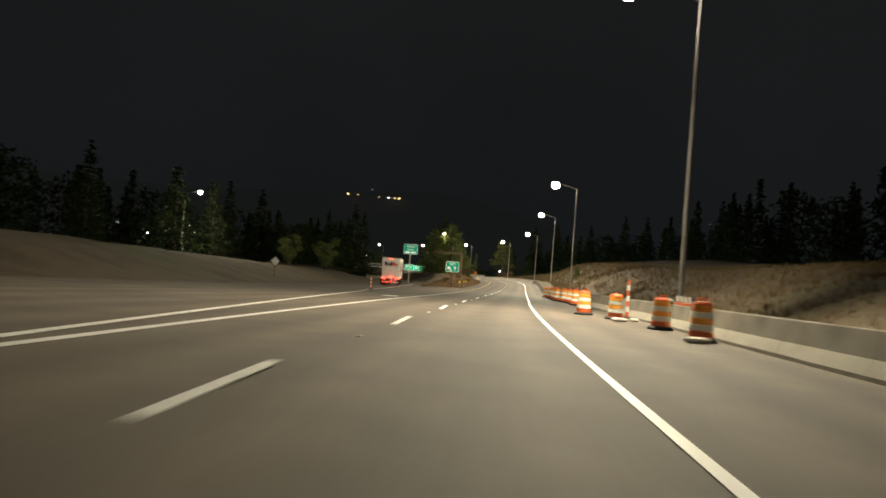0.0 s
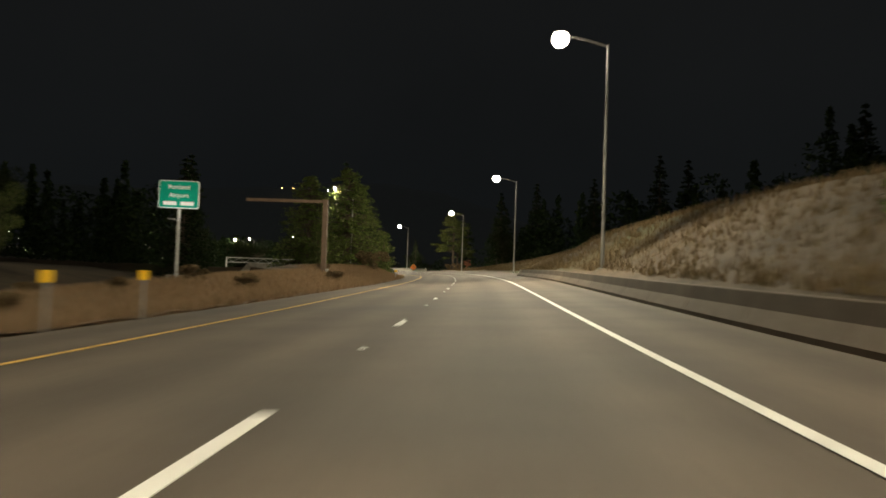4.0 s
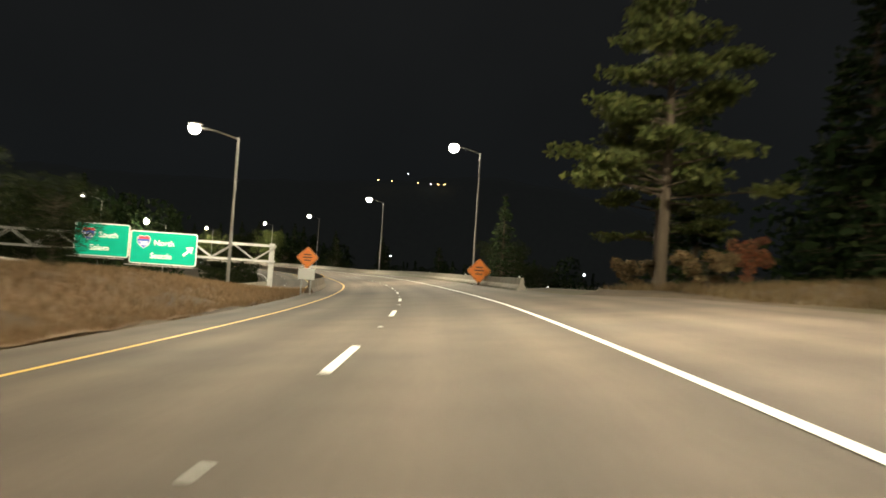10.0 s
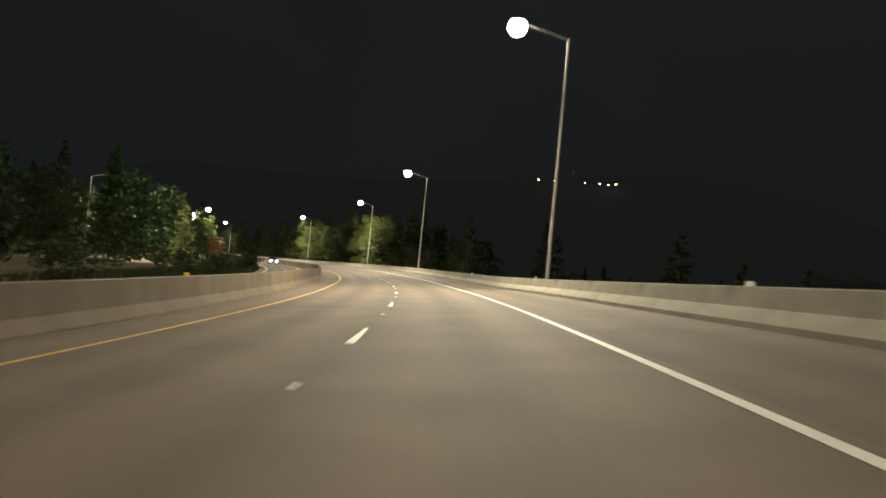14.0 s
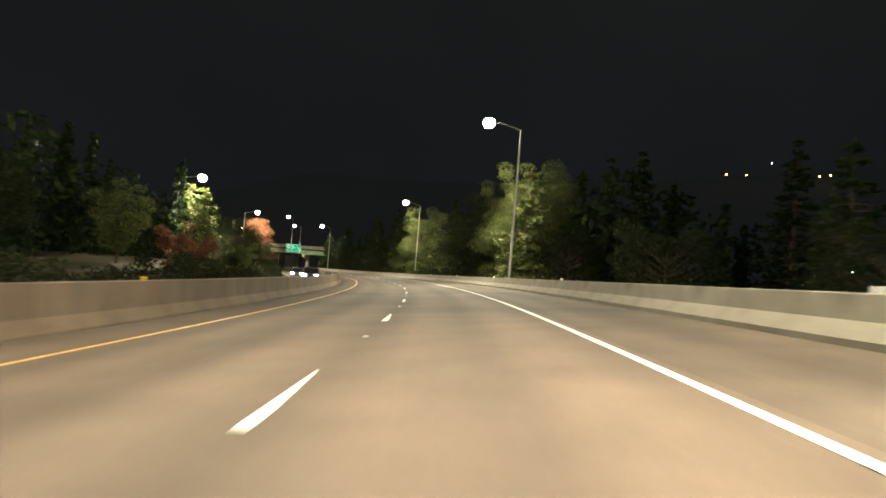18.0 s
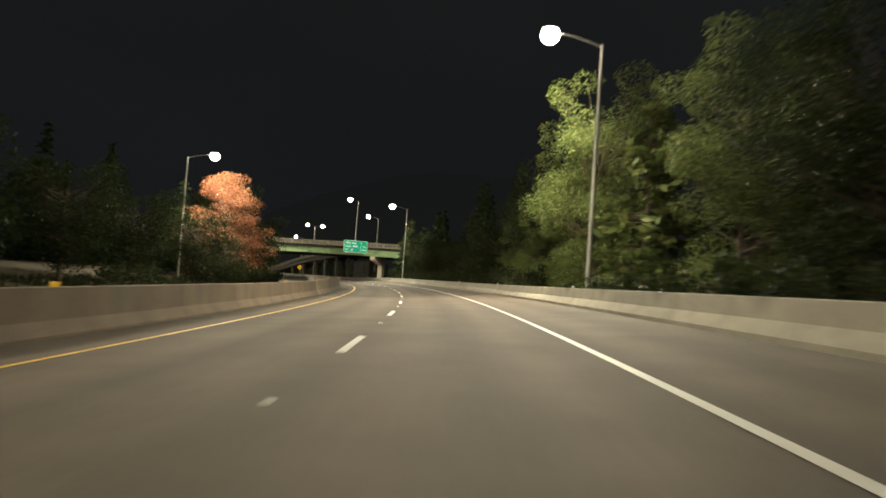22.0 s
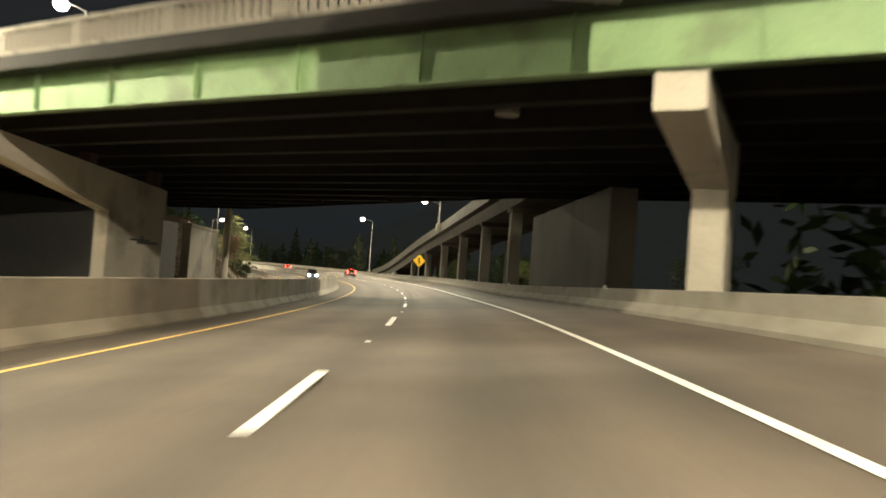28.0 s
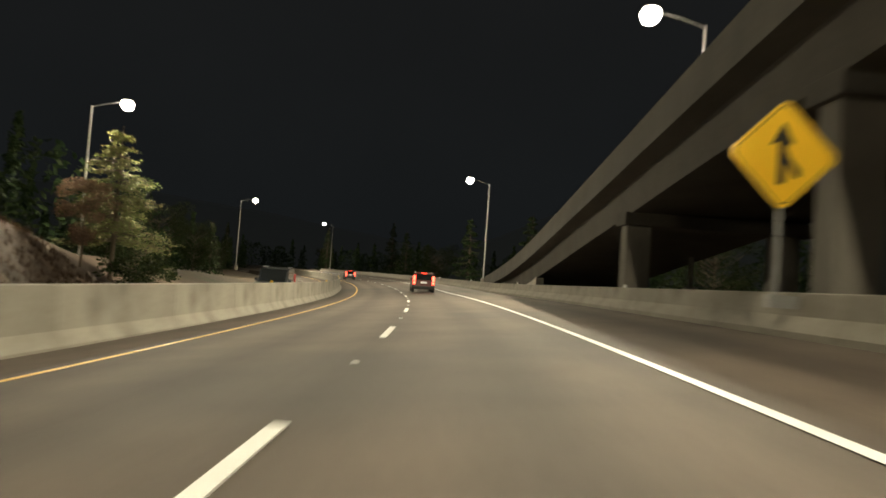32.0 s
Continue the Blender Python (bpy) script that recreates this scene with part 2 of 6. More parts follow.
# ---- materials ----
def material(name, colours, scale=4.0, rough=0.8, metal=0.0, bump=0.0, bump_scale=None, coat=0.0, vary=0.0, stretch=None, stain=None, spec=0.5, detail=6.0):
    """A surface whose colour runs through colours with a coarse and a fine grain."""
    m = bpy.data.materials.new(name)
    m.use_nodes = True
    n, l = m.node_tree.nodes, m.node_tree.links
    b = n["Principled BSDF"]
    co = n.new("ShaderNodeTexCoord").outputs["Object"]
    if stretch:
        mp = n.new("ShaderNodeMapping")
        mp.inputs["Scale"].default_value = stretch
        l.new(co, mp.inputs[0])
        co = mp.outputs[0]
    t1, t2, mixer, ramp = n.new("ShaderNodeTexNoise"), n.new("ShaderNodeTexNoise"), n.new("ShaderNodeMix"), n.new("ShaderNodeValToRGB")
    t1.inputs["Scale"].default_value, t1.inputs["Detail"].default_value = scale, detail
    t2.inputs["Scale"].default_value, t2.inputs["Detail"].default_value = scale * 17, 4
    l.new(co, t1.inputs["Vector"])
    l.new(co, t2.inputs["Vector"])
    mixer.inputs["Factor"].default_value = 0.35
    l.new(t1.outputs["Fac"], mixer.inputs["A"])
    l.new(t2.outputs["Fac"], mixer.inputs["B"])
    l.new(mixer.outputs["Result"], ramp.inputs["Fac"])
    e = ramp.color_ramp.elements
    e[0].position, e[1].position = 0.3, 0.7
    e[0].color, e[1].color = (*colours[0], 1), (*colours[-1], 1)
    for k, c in enumerate(colours[1:-1]):
        e.new(0.3 + 0.4 * (k + 1) / (len(colours) - 1)).color = (*c, 1)
    out = ramp.outputs["Color"]
    if stain:
        t3, r3, mx = n.new("ShaderNodeTexNoise"), n.new("ShaderNodeMapRange"), n.new("ShaderNodeMix")
        t3.inputs["Scale"].default_value, t3.inputs["Detail"].default_value = stain[1], 5
        l.new(co, t3.inputs["Vector"])
        l.new(t3.outputs["Fac"], r3.inputs["Value"])
        r3.inputs["From Min"].default_value, r3.inputs["From Max"].default_value = 0.52, 0.68
        r3.inputs["To Max"].default_value = stain[2]
        mx.data_type = "RGBA"
        l.new(r3.outputs[0], mx.inputs["Factor"])
        l.new(out, mx.inputs["A"])
        mx.inputs["B"].default_value = (*stain[0], 1)
        out = mx.outputs["Result"]
    if vary:
        info, hs, mr = n.new("ShaderNodeObjectInfo"), n.new("ShaderNodeHueSaturation"), n.new("ShaderNodeMapRange")
        l.new(info.outputs["Random"], mr.inputs["Value"])
        mr.inputs["To Min"].default_value, mr.inputs["To Max"].default_value = 1 - vary, 1 + vary
        l.new(mr.outputs[0], hs.inputs["Value"])
        l.new(out, hs.inputs["Color"])
        out = hs.outputs["Color"]
    l.new(out, b.inputs["Base Color"])
    b.inputs["Roughness"].default_value, b.inputs["Metallic"].default_value = rough, metal
    b.inputs["Coat Weight"].default_value = coat
    b.inputs["Specular IOR Level"].default_value = spec
    if bump:
        t4, bp = n.new("ShaderNodeTexNoise"), n.new("ShaderNodeBump")
        t4.inputs["Scale"].default_value, t4.inputs["Detail"].default_value = bump_scale or scale * 10, 5
        l.new(co, t4.inputs["Vector"])
        l.new(t4.outputs["Fac"], bp.inputs["Height"])
        bp.inputs["Strength"].default_value = bump
        l.new(bp.outputs[0], b.inputs["Normal"])
    return m


def glow(name, colour, strength):
    m = bpy.data.materials.new(name)
    m.use_nodes = True
    b = m.node_tree.nodes["Principled BSDF"]
    b.inputs["Base Color"].default_value = (*[min(1, c) for c in colour], 1)
    b.inputs["Emission Color"].default_value = (*colour, 1)
    b.inputs["Emission Strength"].default_value = strength
    return m


def leafy(name, colours, rough=0.6):
    """Leaves: colour varies leaf by leaf, with some light through them."""
    m = bpy.data.materials.new(name)
    m.use_nodes = True
    n, l = m.node_tree.nodes, m.node_tree.links
    b = n["Principled BSDF"]
    geo, ramp, tr, mixer = n.new("ShaderNodeNewGeometry"), n.new("ShaderNodeValToRGB"), n.new("ShaderNodeBsdfTranslucent"), n.new("ShaderNodeMixShader")
    e = ramp.color_ramp.elements
    e[0].color, e[1].color = (*colours[0], 1), (*colours[-1], 1)
    for k, c in enumerate(colours[1:-1]):
        e.new((k + 1) / (len(colours) - 1)).color = (*c, 1)
    l.new(geo.outputs["Random Per Island"], ramp.inputs["Fac"])
    l.new(ramp.outputs[0], b.inputs["Base Color"])
    l.new(ramp.outputs[0], tr.inputs["Color"])
    b.inputs["Roughness"].default_value = rough
    b.inputs["Specular IOR Level"].default_value = 0.12
    mixer.inputs[0].default_value = 0.3
    l.new(b.outputs[0], mixer.inputs[1])
    l.new(tr.outputs[0], mixer.inputs[2])
    l.new(mixer.outputs[0], n["Material Output"].inputs["Surface"])
    return m


def paving(name, colours, scale=0.6, wear=0.16, stain=(0.05, 0.046, 0.043)):
    """Road surface: aggregate grain, streaks along the lanes, polished wheel tracks and oil down the middle."""
    mat = material(name, colours, scale, 0.85, bump=0.3, bump_scale=70, stain=(stain, 0.12, 0.6))
    n, l = mat.node_tree.nodes, mat.node_tree.links
    b = n["Principled BSDF"]
    base = b.inputs["Base Color"].links[0].from_socket
    uv, sep, mp = n.new("ShaderNodeUVMap"), n.new("ShaderNodeSeparateXYZ"), n.new("ShaderNodeMapping")
    uv.uv_map = "lanes"
    l.new(uv.outputs[0], sep.inputs[0])
    l.new(uv.outputs[0], mp.inputs[0])
    mp.inputs["Scale"].default_value = (1.3, 0.02, 1)
    streak = n.new("ShaderNodeTexNoise")
    streak.inputs["Scale"].default_value, streak.inputs["Detail"].default_value = 1.0, 5
    l.new(mp.outputs[0], streak.inputs["Vector"])
    ops = []
    for op, v in (("MULTIPLY", math.tau / 1.83), ("COSINE", 0), ("MULTIPLY", -wear)):
        k = n.new("ShaderNodeMath")
        k.operation = op
        k.inputs[1].default_value = v
        l.new(ops[-1].outputs[0] if ops else sep.outputs["X"], k.inputs[0])
        ops.append(k)
    add, mul = n.new("ShaderNodeMath"), n.new("ShaderNodeMath")
    mul.operation, mul.inputs[1].default_value = "MULTIPLY", 0.5
    l.new(streak.outputs["Fac"], mul.inputs[0])
    l.new(ops[-1].outputs[0], add.inputs[0])
    l.new(mul.outputs[0], add.inputs[1])
    off = n.new("ShaderNodeMath")
    off.inputs[1].default_value = 0.75
    l.new(add.outputs[0], off.inputs[0])
    hs = n.new("ShaderNodeHueSaturation")
    l.new(base, hs.inputs["Color"])
    l.new(off.outputs[0], hs.inputs["Value"])
    l.new(hs.outputs[0], b.inputs["Base Color"])
    return mat


ASPHALT = paving("asphalt", [(0.076, 0.058, 0.045), (0.102, 0.079, 0.062), (0.125, 0.097, 0.077)])
DECK_SURFACE = paving("worn_deck_concrete", [(0.105, 0.078, 0.06), (0.134, 0.1, 0.078), (0.162, 0.121, 0.095)], stain=(0.078, 0.063, 0.051))
PATCH = material("pale_mortar", [(0.16, 0.142, 0.122), (0.23, 0.205, 0.18)], 4, 0.9, bump=0.2)
SKID = material("rubber_skid", [(0.07, 0.054, 0.043), (0.096, 0.075, 0.06)], 2, 0.9, bump=0.3, bump_scale=70, spec=0.4)
WHITE_PAINT = material("white_road_paint", [(0.74, 0.735, 0.71), (0.87, 0.865, 0.84)], 3, 0.6, bump=0.1, stain=((0.5, 0.48, 0.45), 2.5, 0.4))
YELLOW_PAINT = material("yellow_road_paint", [(0.74, 0.44, 0.1), (0.86, 0.56, 0.15)], 3, 0.6, bump=0.1, stain=((0.35, 0.22, 0.08), 2.5, 0.5))
CONCRETE = material("cast_concrete", [(0.215, 0.193, 0.16), (0.305, 0.28, 0.235), (0.375, 0.347, 0.29)], 0.7, 0.9, bump=0.2, bump_scale=25, vary=0.12, stain=((0.15, 0.135, 0.115), 0.5, 0.75))
MEDIAN_CONCRETE = material("brown_stained_concrete", [(0.088, 0.064, 0.045), (0.125, 0.094, 0.068), (0.16, 0.123, 0.091)], 0.7, 0.9, bump=0.25, bump_scale=25, vary=0.15, stain=((0.085, 0.072, 0.06), 0.45, 0.75))
PARAPET_CONCRETE = material("streaked_parapet_concrete", [(0.16, 0.145, 0.12), (0.24, 0.22, 0.19)], 0.8, 0.9, bump=0.2, bump_scale=20, stretch=(1, 1, 0.15), stain=((0.08, 0.07, 0.06), 1.3, 0.8))
PIER_CONCRETE = material("pier_concrete", [(0.42, 0.385, 0.325), (0.57, 0.525, 0.45)], 0.5, 0.9, bump=0.15, bump_scale=20, stain=((0.2, 0.18, 0.15), 0.35, 0.7))
MEDIAN_PALE = material("brown_grey_concrete", [(0.145, 0.118, 0.088), (0.2, 0.167, 0.128), (0.25, 0.212, 0.165)], 0.7, 0.9, bump=0.25, bump_scale=25, vary=0.14, stain=((0.1, 0.085, 0.068), 0.45, 0.7))
# pier concrete darkened for the shade under the overpass
SHADED_PIER = material("shaded_pier_concrete", [(0.042, 0.037, 0.029), (0.078, 0.07, 0.056)], 0.4, 0.95, bump=0.15, bump_scale=20, stain=((0.024, 0.021, 0.017), 0.25, 0.8))
RAMP_PIER = material("grey_ramp_pier_concrete", [(0.15, 0.138, 0.116), (0.225, 0.208, 0.175)], 0.5, 0.92, bump=0.15, bump_scale=20, stretch=(1, 1, 0.3), stain=((0.11, 0.1, 0.083), 0.5, 0.75))
BRACKEN_BANK = material("brown_bracken_bank", [(0.03, 0.018, 0.011), (0.055, 0.034, 0.021), (0.08, 0.052, 0.032)], 0.5, 0.95, bump=0.5, bump_scale=6, stain=((0.022, 0.014, 0.009), 0.15, 0.6))
DIRT = material("dry_verge", [(0.038, 0.026, 0.017), (0.075, 0.053, 0.032), (0.115, 0.08, 0.048), (0.058, 0.045, 0.025)], 0.22, 0.95, bump=0.35, bump_scale=6, stain=((0.075, 0.085, 0.03), 0.035, 0.8))
# bank soil made brighter than DIRT in place of passing headlights
DRY_BANK = material("dry_grass_bank", [(0.085, 0.055, 0.034), (0.165, 0.11, 0.068), (0.235, 0.16, 0.1), (0.12, 0.085, 0.05)], 0.3, 0.95, bump=0.5, bump_scale=7, stain=((0.06, 0.042, 0.028), 0.09, 0.7))
STRAW = leafy("dry_grass", [(0.08, 0.053, 0.027), (0.15, 0.105, 0.057), (0.2, 0.145, 0.082), (0.075, 0.063, 0.027)])
# lighter copy of STRAW, its extra tone standing in for headlights
STRAW_HEADLIT = leafy("headlit_dry_grass", [(0.17, 0.108, 0.062), (0.26, 0.172, 0.102), (0.31, 0.212, 0.13), (0.15, 0.108, 0.058)])
GALV = material("galvanised_steel", [(0.3, 0.3, 0.29), (0.45, 0.45, 0.44)], 3, 0.5, 0.7, bump=0.05)
DARK_STEEL = material("rusted_brown_steel", [(0.09, 0.06, 0.04), (0.15, 0.10, 0.07)], 2, 0.7, 0.3, bump=0.1)
# near black: the shade below the deck is put into this colour
SHADED_STEEL = material("shade_dark_steel", [(0.009, 0.008, 0.007), (0.018, 0.016, 0.014)], 1.5, 0.85, bump=0.1)
LAMP_HOUSING = material("grey_lamp_housing", [(0.25, 0.25, 0.25), (0.33, 0.33, 0.32)], 4, 0.5, 0.4)
LAMP_GLASS = glow("lit_lamp_lens", (1.0, 0.87, 0.68), 60.0)
FAR_LAMP_GLASS = glow("far_lamp_lens", (0.92, 0.97, 1.0), 25.0)
AMBER_LAMP = glow("amber_window_light", (1.0, 0.6, 0.2), 20.0)
# green raised a little to stand in for headlights thrown back by the sheeting
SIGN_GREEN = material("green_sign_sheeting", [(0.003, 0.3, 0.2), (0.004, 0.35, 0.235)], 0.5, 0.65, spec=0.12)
SIGN_WHITE = material("white_sign_sheeting", [(0.85, 0.86, 0.84), (0.92, 0.92, 0.9)], 1, 0.6, spec=0.2)
SIGN_YELLOW = material("yellow_sign_sheeting", [(0.85, 0.5, 0.02), (0.92, 0.56, 0.03)], 1, 0.4)
SIGN_ORANGE = material("orange_sign_sheeting", [(0.95, 0.24, 0.02), (1.0, 0.3, 0.03)], 1, 0.4)
SIGN_BLACK = material("black_sign_ink", [(0.012, 0.012, 0.012), (0.02, 0.02, 0.02)], 1, 0.5)
SIGN_RED = material("red_sign_sheeting", [(0.55, 0.04, 0.04), (0.6, 0.06, 0.06)], 1, 0.4)
SIGN_BLUE = material("blue_sign_sheeting", [(0.03, 0.08, 0.4), (0.04, 0.1, 0.45)], 1, 0.4)
SIGN_BACK = material("bare_aluminium", [(0.4, 0.4, 0.4), (0.5, 0.5, 0.5)], 2, 0.45, 0.8)
GREEN_GIRDER = material("pale_green_painted_girder", [(0.17, 0.27, 0.13), (0.24, 0.36, 0.18)], 0.6, 0.6, bump=0.1, stain=((0.13, 0.16, 0.09), 0.7, 0.7))
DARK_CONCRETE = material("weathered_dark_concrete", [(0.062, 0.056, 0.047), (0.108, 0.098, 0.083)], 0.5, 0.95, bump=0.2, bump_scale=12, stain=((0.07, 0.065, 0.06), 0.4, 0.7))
RUBBER = material("black_rubber", [(0.012, 0.012, 0.012), (0.025, 0.025, 0.025)], 6, 0.85, bump=0.1)
SACKING = material("white_sacking", [(0.6, 0.58, 0.52), (0.74, 0.72, 0.66)], 6, 0.9, bump=0.2, bump_scale=60, stain=((0.32, 0.28, 0.22), 3, 0.5))
TEAL_SHEET = material("teal_sheeting", [(0.1, 0.32, 0.26), (0.16, 0.42, 0.34)], 6, 0.5, bump=0.2, bump_scale=30)
BARREL_ORANGE = material("orange_plastic", [(0.75, 0.13, 0.03), (0.85, 0.17, 0.04)], 2, 0.5, stain=((0.4, 0.1, 0.04), 3, 0.4))
REFLECT_ORANGE = material("orange_reflective_band", [(0.98, 0.4, 0.06), (1.0, 0.46, 0.08)], 3, 0.35)
TRAILER_WHITE = material("white_trailer_panel", [(0.56, 0.54, 0.5), (0.68, 0.66, 0.62)], 0.8, 0.45, stain=((0.36, 0.34, 0.3), 0.8, 0.5))
BRAND_PURPLE = material("purple_lettering", [(0.035, 0.016, 0.08), (0.045, 0.02, 0.095)], 2, 0.5)
BRAND_ORANGE = material("orange_lettering", [(0.55, 0.07, 0.015), (0.62, 0.085, 0.02)], 2, 0.5)
TAIL_RED = glow("lit_tail_lamp", (1.0, 0.06, 0.03), 9.0)
RED_LENS = glow("lit_marker_lamp_and_tape", (1.0, 0.05, 0.02), 6.0)
HEADLIGHT = glow("lit_headlamp", (0.85, 0.93, 1.0), 40.0)
AMBER_LENS = glow("amber_marker", (1.0, 0.45, 0.05), 4.0)
CAR_DARK = material("dark_red_car_paint", [(0.06, 0.012, 0.012), (0.08, 0.018, 0.018)], 1, 0.3, 0.2, coat=0.8)
CAR_GREY = material("grey_car_paint", [(0.07, 0.075, 0.08), (0.1, 0.105, 0.11)], 1, 0.3, 0.5, coat=0.8)
CAR_GLASS = material("dark_car_glass", [(0.012, 0.014, 0.015), (0.018, 0.02, 0.02)], 1, 0.08, coat=0.5)
RIM = material("alloy_rim", [(0.35, 0.35, 0.35), (0.5, 0.5, 0.5)], 4, 0.35, 0.9)
PLATE = material("pale_number_plate", [(0.6, 0.62, 0.66), (0.7, 0.72, 0.75)], 3, 0.5)
BARK = material("bark", [(0.05, 0.036, 0.025), (0.11, 0.085, 0.06)], 3, 0.95, bump=0.8, bump_scale=14, stretch=(1, 1, 0.25))
LEAF_CEDAR = leafy("cedar_needles", [(0.065, 0.1, 0.026), (0.115, 0.155, 0.042), (0.165, 0.195, 0.058)])
LEAF_CONIFER = leafy("fir_needles", [(0.012, 0.024, 0.01), (0.026, 0.046, 0.018), (0.045, 0.066, 0.024)])
LEAF_GREEN = leafy("broad_leaves", [(0.05, 0.075, 0.022), (0.085, 0.12, 0.036), (0.13, 0.155, 0.052), (0.165, 0.17, 0.068)])
LEAF_RUSSET = leafy("russet_leaves", [(0.1, 0.06, 0.04), (0.16, 0.1, 0.07), (0.2, 0.13, 0.09)])
LEAF_BRACKEN = leafy("dead_bracken", [(0.036, 0.021, 0.011), (0.058, 0.035, 0.018), (0.075, 0.047, 0.025), (0.03, 0.019, 0.01)])
LEAF_PINE = leafy("pine_needles", [(0.045, 0.06, 0.018), (0.075, 0.09, 0.028), (0.11, 0.12, 0.042)])
LEAF_PALE = leafy("pale_conifer_needles", [(0.085, 0.105, 0.035), (0.12, 0.135, 0.052), (0.16, 0.16, 0.075), (0.13, 0.105, 0.06)])
LEAF_AUTUMN = leafy("autumn_leaves", [(0.17, 0.053, 0.026), (0.24, 0.088, 0.046), (0.28, 0.13, 0.075), (0.12, 0.062, 0.038), (0.085, 0.062, 0.034)])
LEAF_IVY = leafy("ivy_leaves", [(0.01, 0.018, 0.007), (0.022, 0.033, 0.011), (0.038, 0.044, 0.015)])
HILL = material("wooded_hill_faint_glow", [(0.02, 0.026, 0.018), (0.035, 0.045, 0.03)], 0.01, 1.0)
# faint emission added to lift the hills towards the sky's brightness
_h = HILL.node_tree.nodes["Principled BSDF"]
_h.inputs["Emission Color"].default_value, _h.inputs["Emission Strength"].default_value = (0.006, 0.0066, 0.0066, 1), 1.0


# ---- the ground, the roads and their markings ----
GORE_END = 116.0


def gore_edge(s):
    """Right edge line of the roadway that leaves to the west."""
    u = np.maximum(np.asarray(s, float) - 5, -40)
    v = np.minimum(u, 60)
    return -6.6 - 0.1 * u - 0.0004 * v * abs(v)


def left_end(s):
    return np.where(s <= GORE_END, gore_edge(s) - 11.5, np.where(s < 330, -9.9, -10.3))


def right_end(s):
    return np.interp(s, [-60, 30, 92, 186, 196, 292, 302, 1400], [6.0, 6.0, 3.9, 3.9, 7.2, 7.2, 3.9, 3.9])


def bank_foot(s):
    """Where the verge on the right begins to rise."""
    return np.interp(s, [-60, 84, 92, 186, 196, 292, 302, 1400], [7.5, 7.5, 3.9, 3.9, 7.2, 7.2, 3.9, 3.9])


def ground_height(s, d):
    """Height of the bare ground above the asphalt's level."""
    h = np.full(np.shape(s), -0.3)
    out = d - bank_foot(s)
    h = np.where(d > right_end(s) + 0.2, -0.05, h)
    rise = np.interp(s, [-60, 40, 110, 150, 200, 222, 245, 290, 320, 350, 700, 760, 1400], [4.0, 4.4, 5.6, 6.6, 6.2, 5.0, 3.9, 1.8, -0.5, -4, -4, -3, -2])
    h = np.where(out > 0.6, -0.05 + rise * (0.75 * step(-1.5, 10, out) + 0.4 * step(4, 34, out)), h)
    ramp_r, ramp_l = gore_edge(s), gore_edge(s) - 11.5
    w = left_end(s) - d
    mound = np.interp(s, [116, 128, 152, 185, 230, 300, 326], [0.0, 0.55, 1.4, 2.2, 2.6, 2.4, 0.6]) * (0.62 * step(0.2, 5.5, w) + 0.38 * step(3, 14, w))
    gap = np.clip(d - (ramp_r + 0.6), 0, None)
    mound = np.where(s < 240, mound * step(0, 5, gap), mound)
    island = (w > 0.3) & (s >= GORE_END) & (s < 330)
    h = np.where(island, -0.04 + mound, h)
    far_l = np.where(s < 240, ramp_l - d, np.where(s < 330, -26 - d, -18.2 - d))
    bank = np.interp(s, [-60, 60, 200, 300, 360, 460, 560, 700, 765, 792, 812, 830, 848, 866, 890, 1000, 1400], [3.5, 3, 2, 0, 0, 1.0, 2.5, 2.0, 1.2, 1.2, 1.8, 7, 10.5, 8, 4, 1, 1])
    h = np.where((far_l > 0.3) & (s < 240), -0.05 + bank * step(0.5, 16, far_l), h)
    h = np.where((far_l > 0.3) & (s >= 330), -0.05 + bank * step(np.where(s > 760, 4.5, 0.5), np.where(s > 760, 15, 16), far_l), h)
    return h


def near_road(x, y):
    """s and d of the nearest place of the road, and the level there."""
    keep = slice(0, len(ROAD_S), 8)
    rx, ry, rs, ra = ROAD_X[keep], ROAD_Y[keep], ROAD_S[keep], ROAD_A[keep]
    s, d = np.empty(len(x)), np.empty(len(x))
    for k in range(0, len(x), 4000):
        q = slice(k, k + 4000)
        j = np.argmin((x[q, None] - rx) ** 2 + (y[q, None] - ry) ** 2, 1)
        dx, dy = x[q] - rx[j], y[q] - ry[j]
        s[q] = rs[j] - dx * np.sin(ra[j]) + dy * np.cos(ra[j])
        d[q] = dx * np.cos(ra[j]) + dy * np.sin(ra[j])
    return s, d - np.interp(s, ROAD_S, ROAD_E)


def ground_at(x, y):
    x, y = np.atleast_1d(np.asarray(x, float)), np.atleast_1d(np.asarray(y, float))
    s, d = near_road(x, y)
    z = on_road(s, d, 0)[:, 2] + ground_height(s, d)
    away = np.clip(abs(d) - 60, 0, None)
    return z + np.clip(away * 0.01, 0, 6)


def axis_steps(lo, hi, fine):
    far = [60, 150, 320, 700, 1500, 3200]
    return np.array([lo - f for f in far[::-1]] + list(np.arange(lo, hi + 1, fine)) + [hi + f for f in far])


gx, gy = np.meshgrid(axis_steps(-760, 130, 3.0), axis_steps(-70, 850, 3.0), indexing="ij")
flat = gx.ravel(), gy.ravel()
gz = ground_at(*flat)
gz += 0.12 * np.sin(flat[0] * 0.61 + 1.3 * np.sin(flat[1] * 0.37)) * (gz > -9)
_s, _d = near_road(*flat)
gz = np.where((_d > -9) & (_d < 3.5), on_road(_s, _d, -0.5)[:, 2], gz)
ground = tagged(new("ground", grid_mesh("ground", np.stack([*flat, gz], -1).reshape(*gx.shape, 3), DIRT)), "dry grass and bare earth verges beside the motorway", "ground", kind="structure")


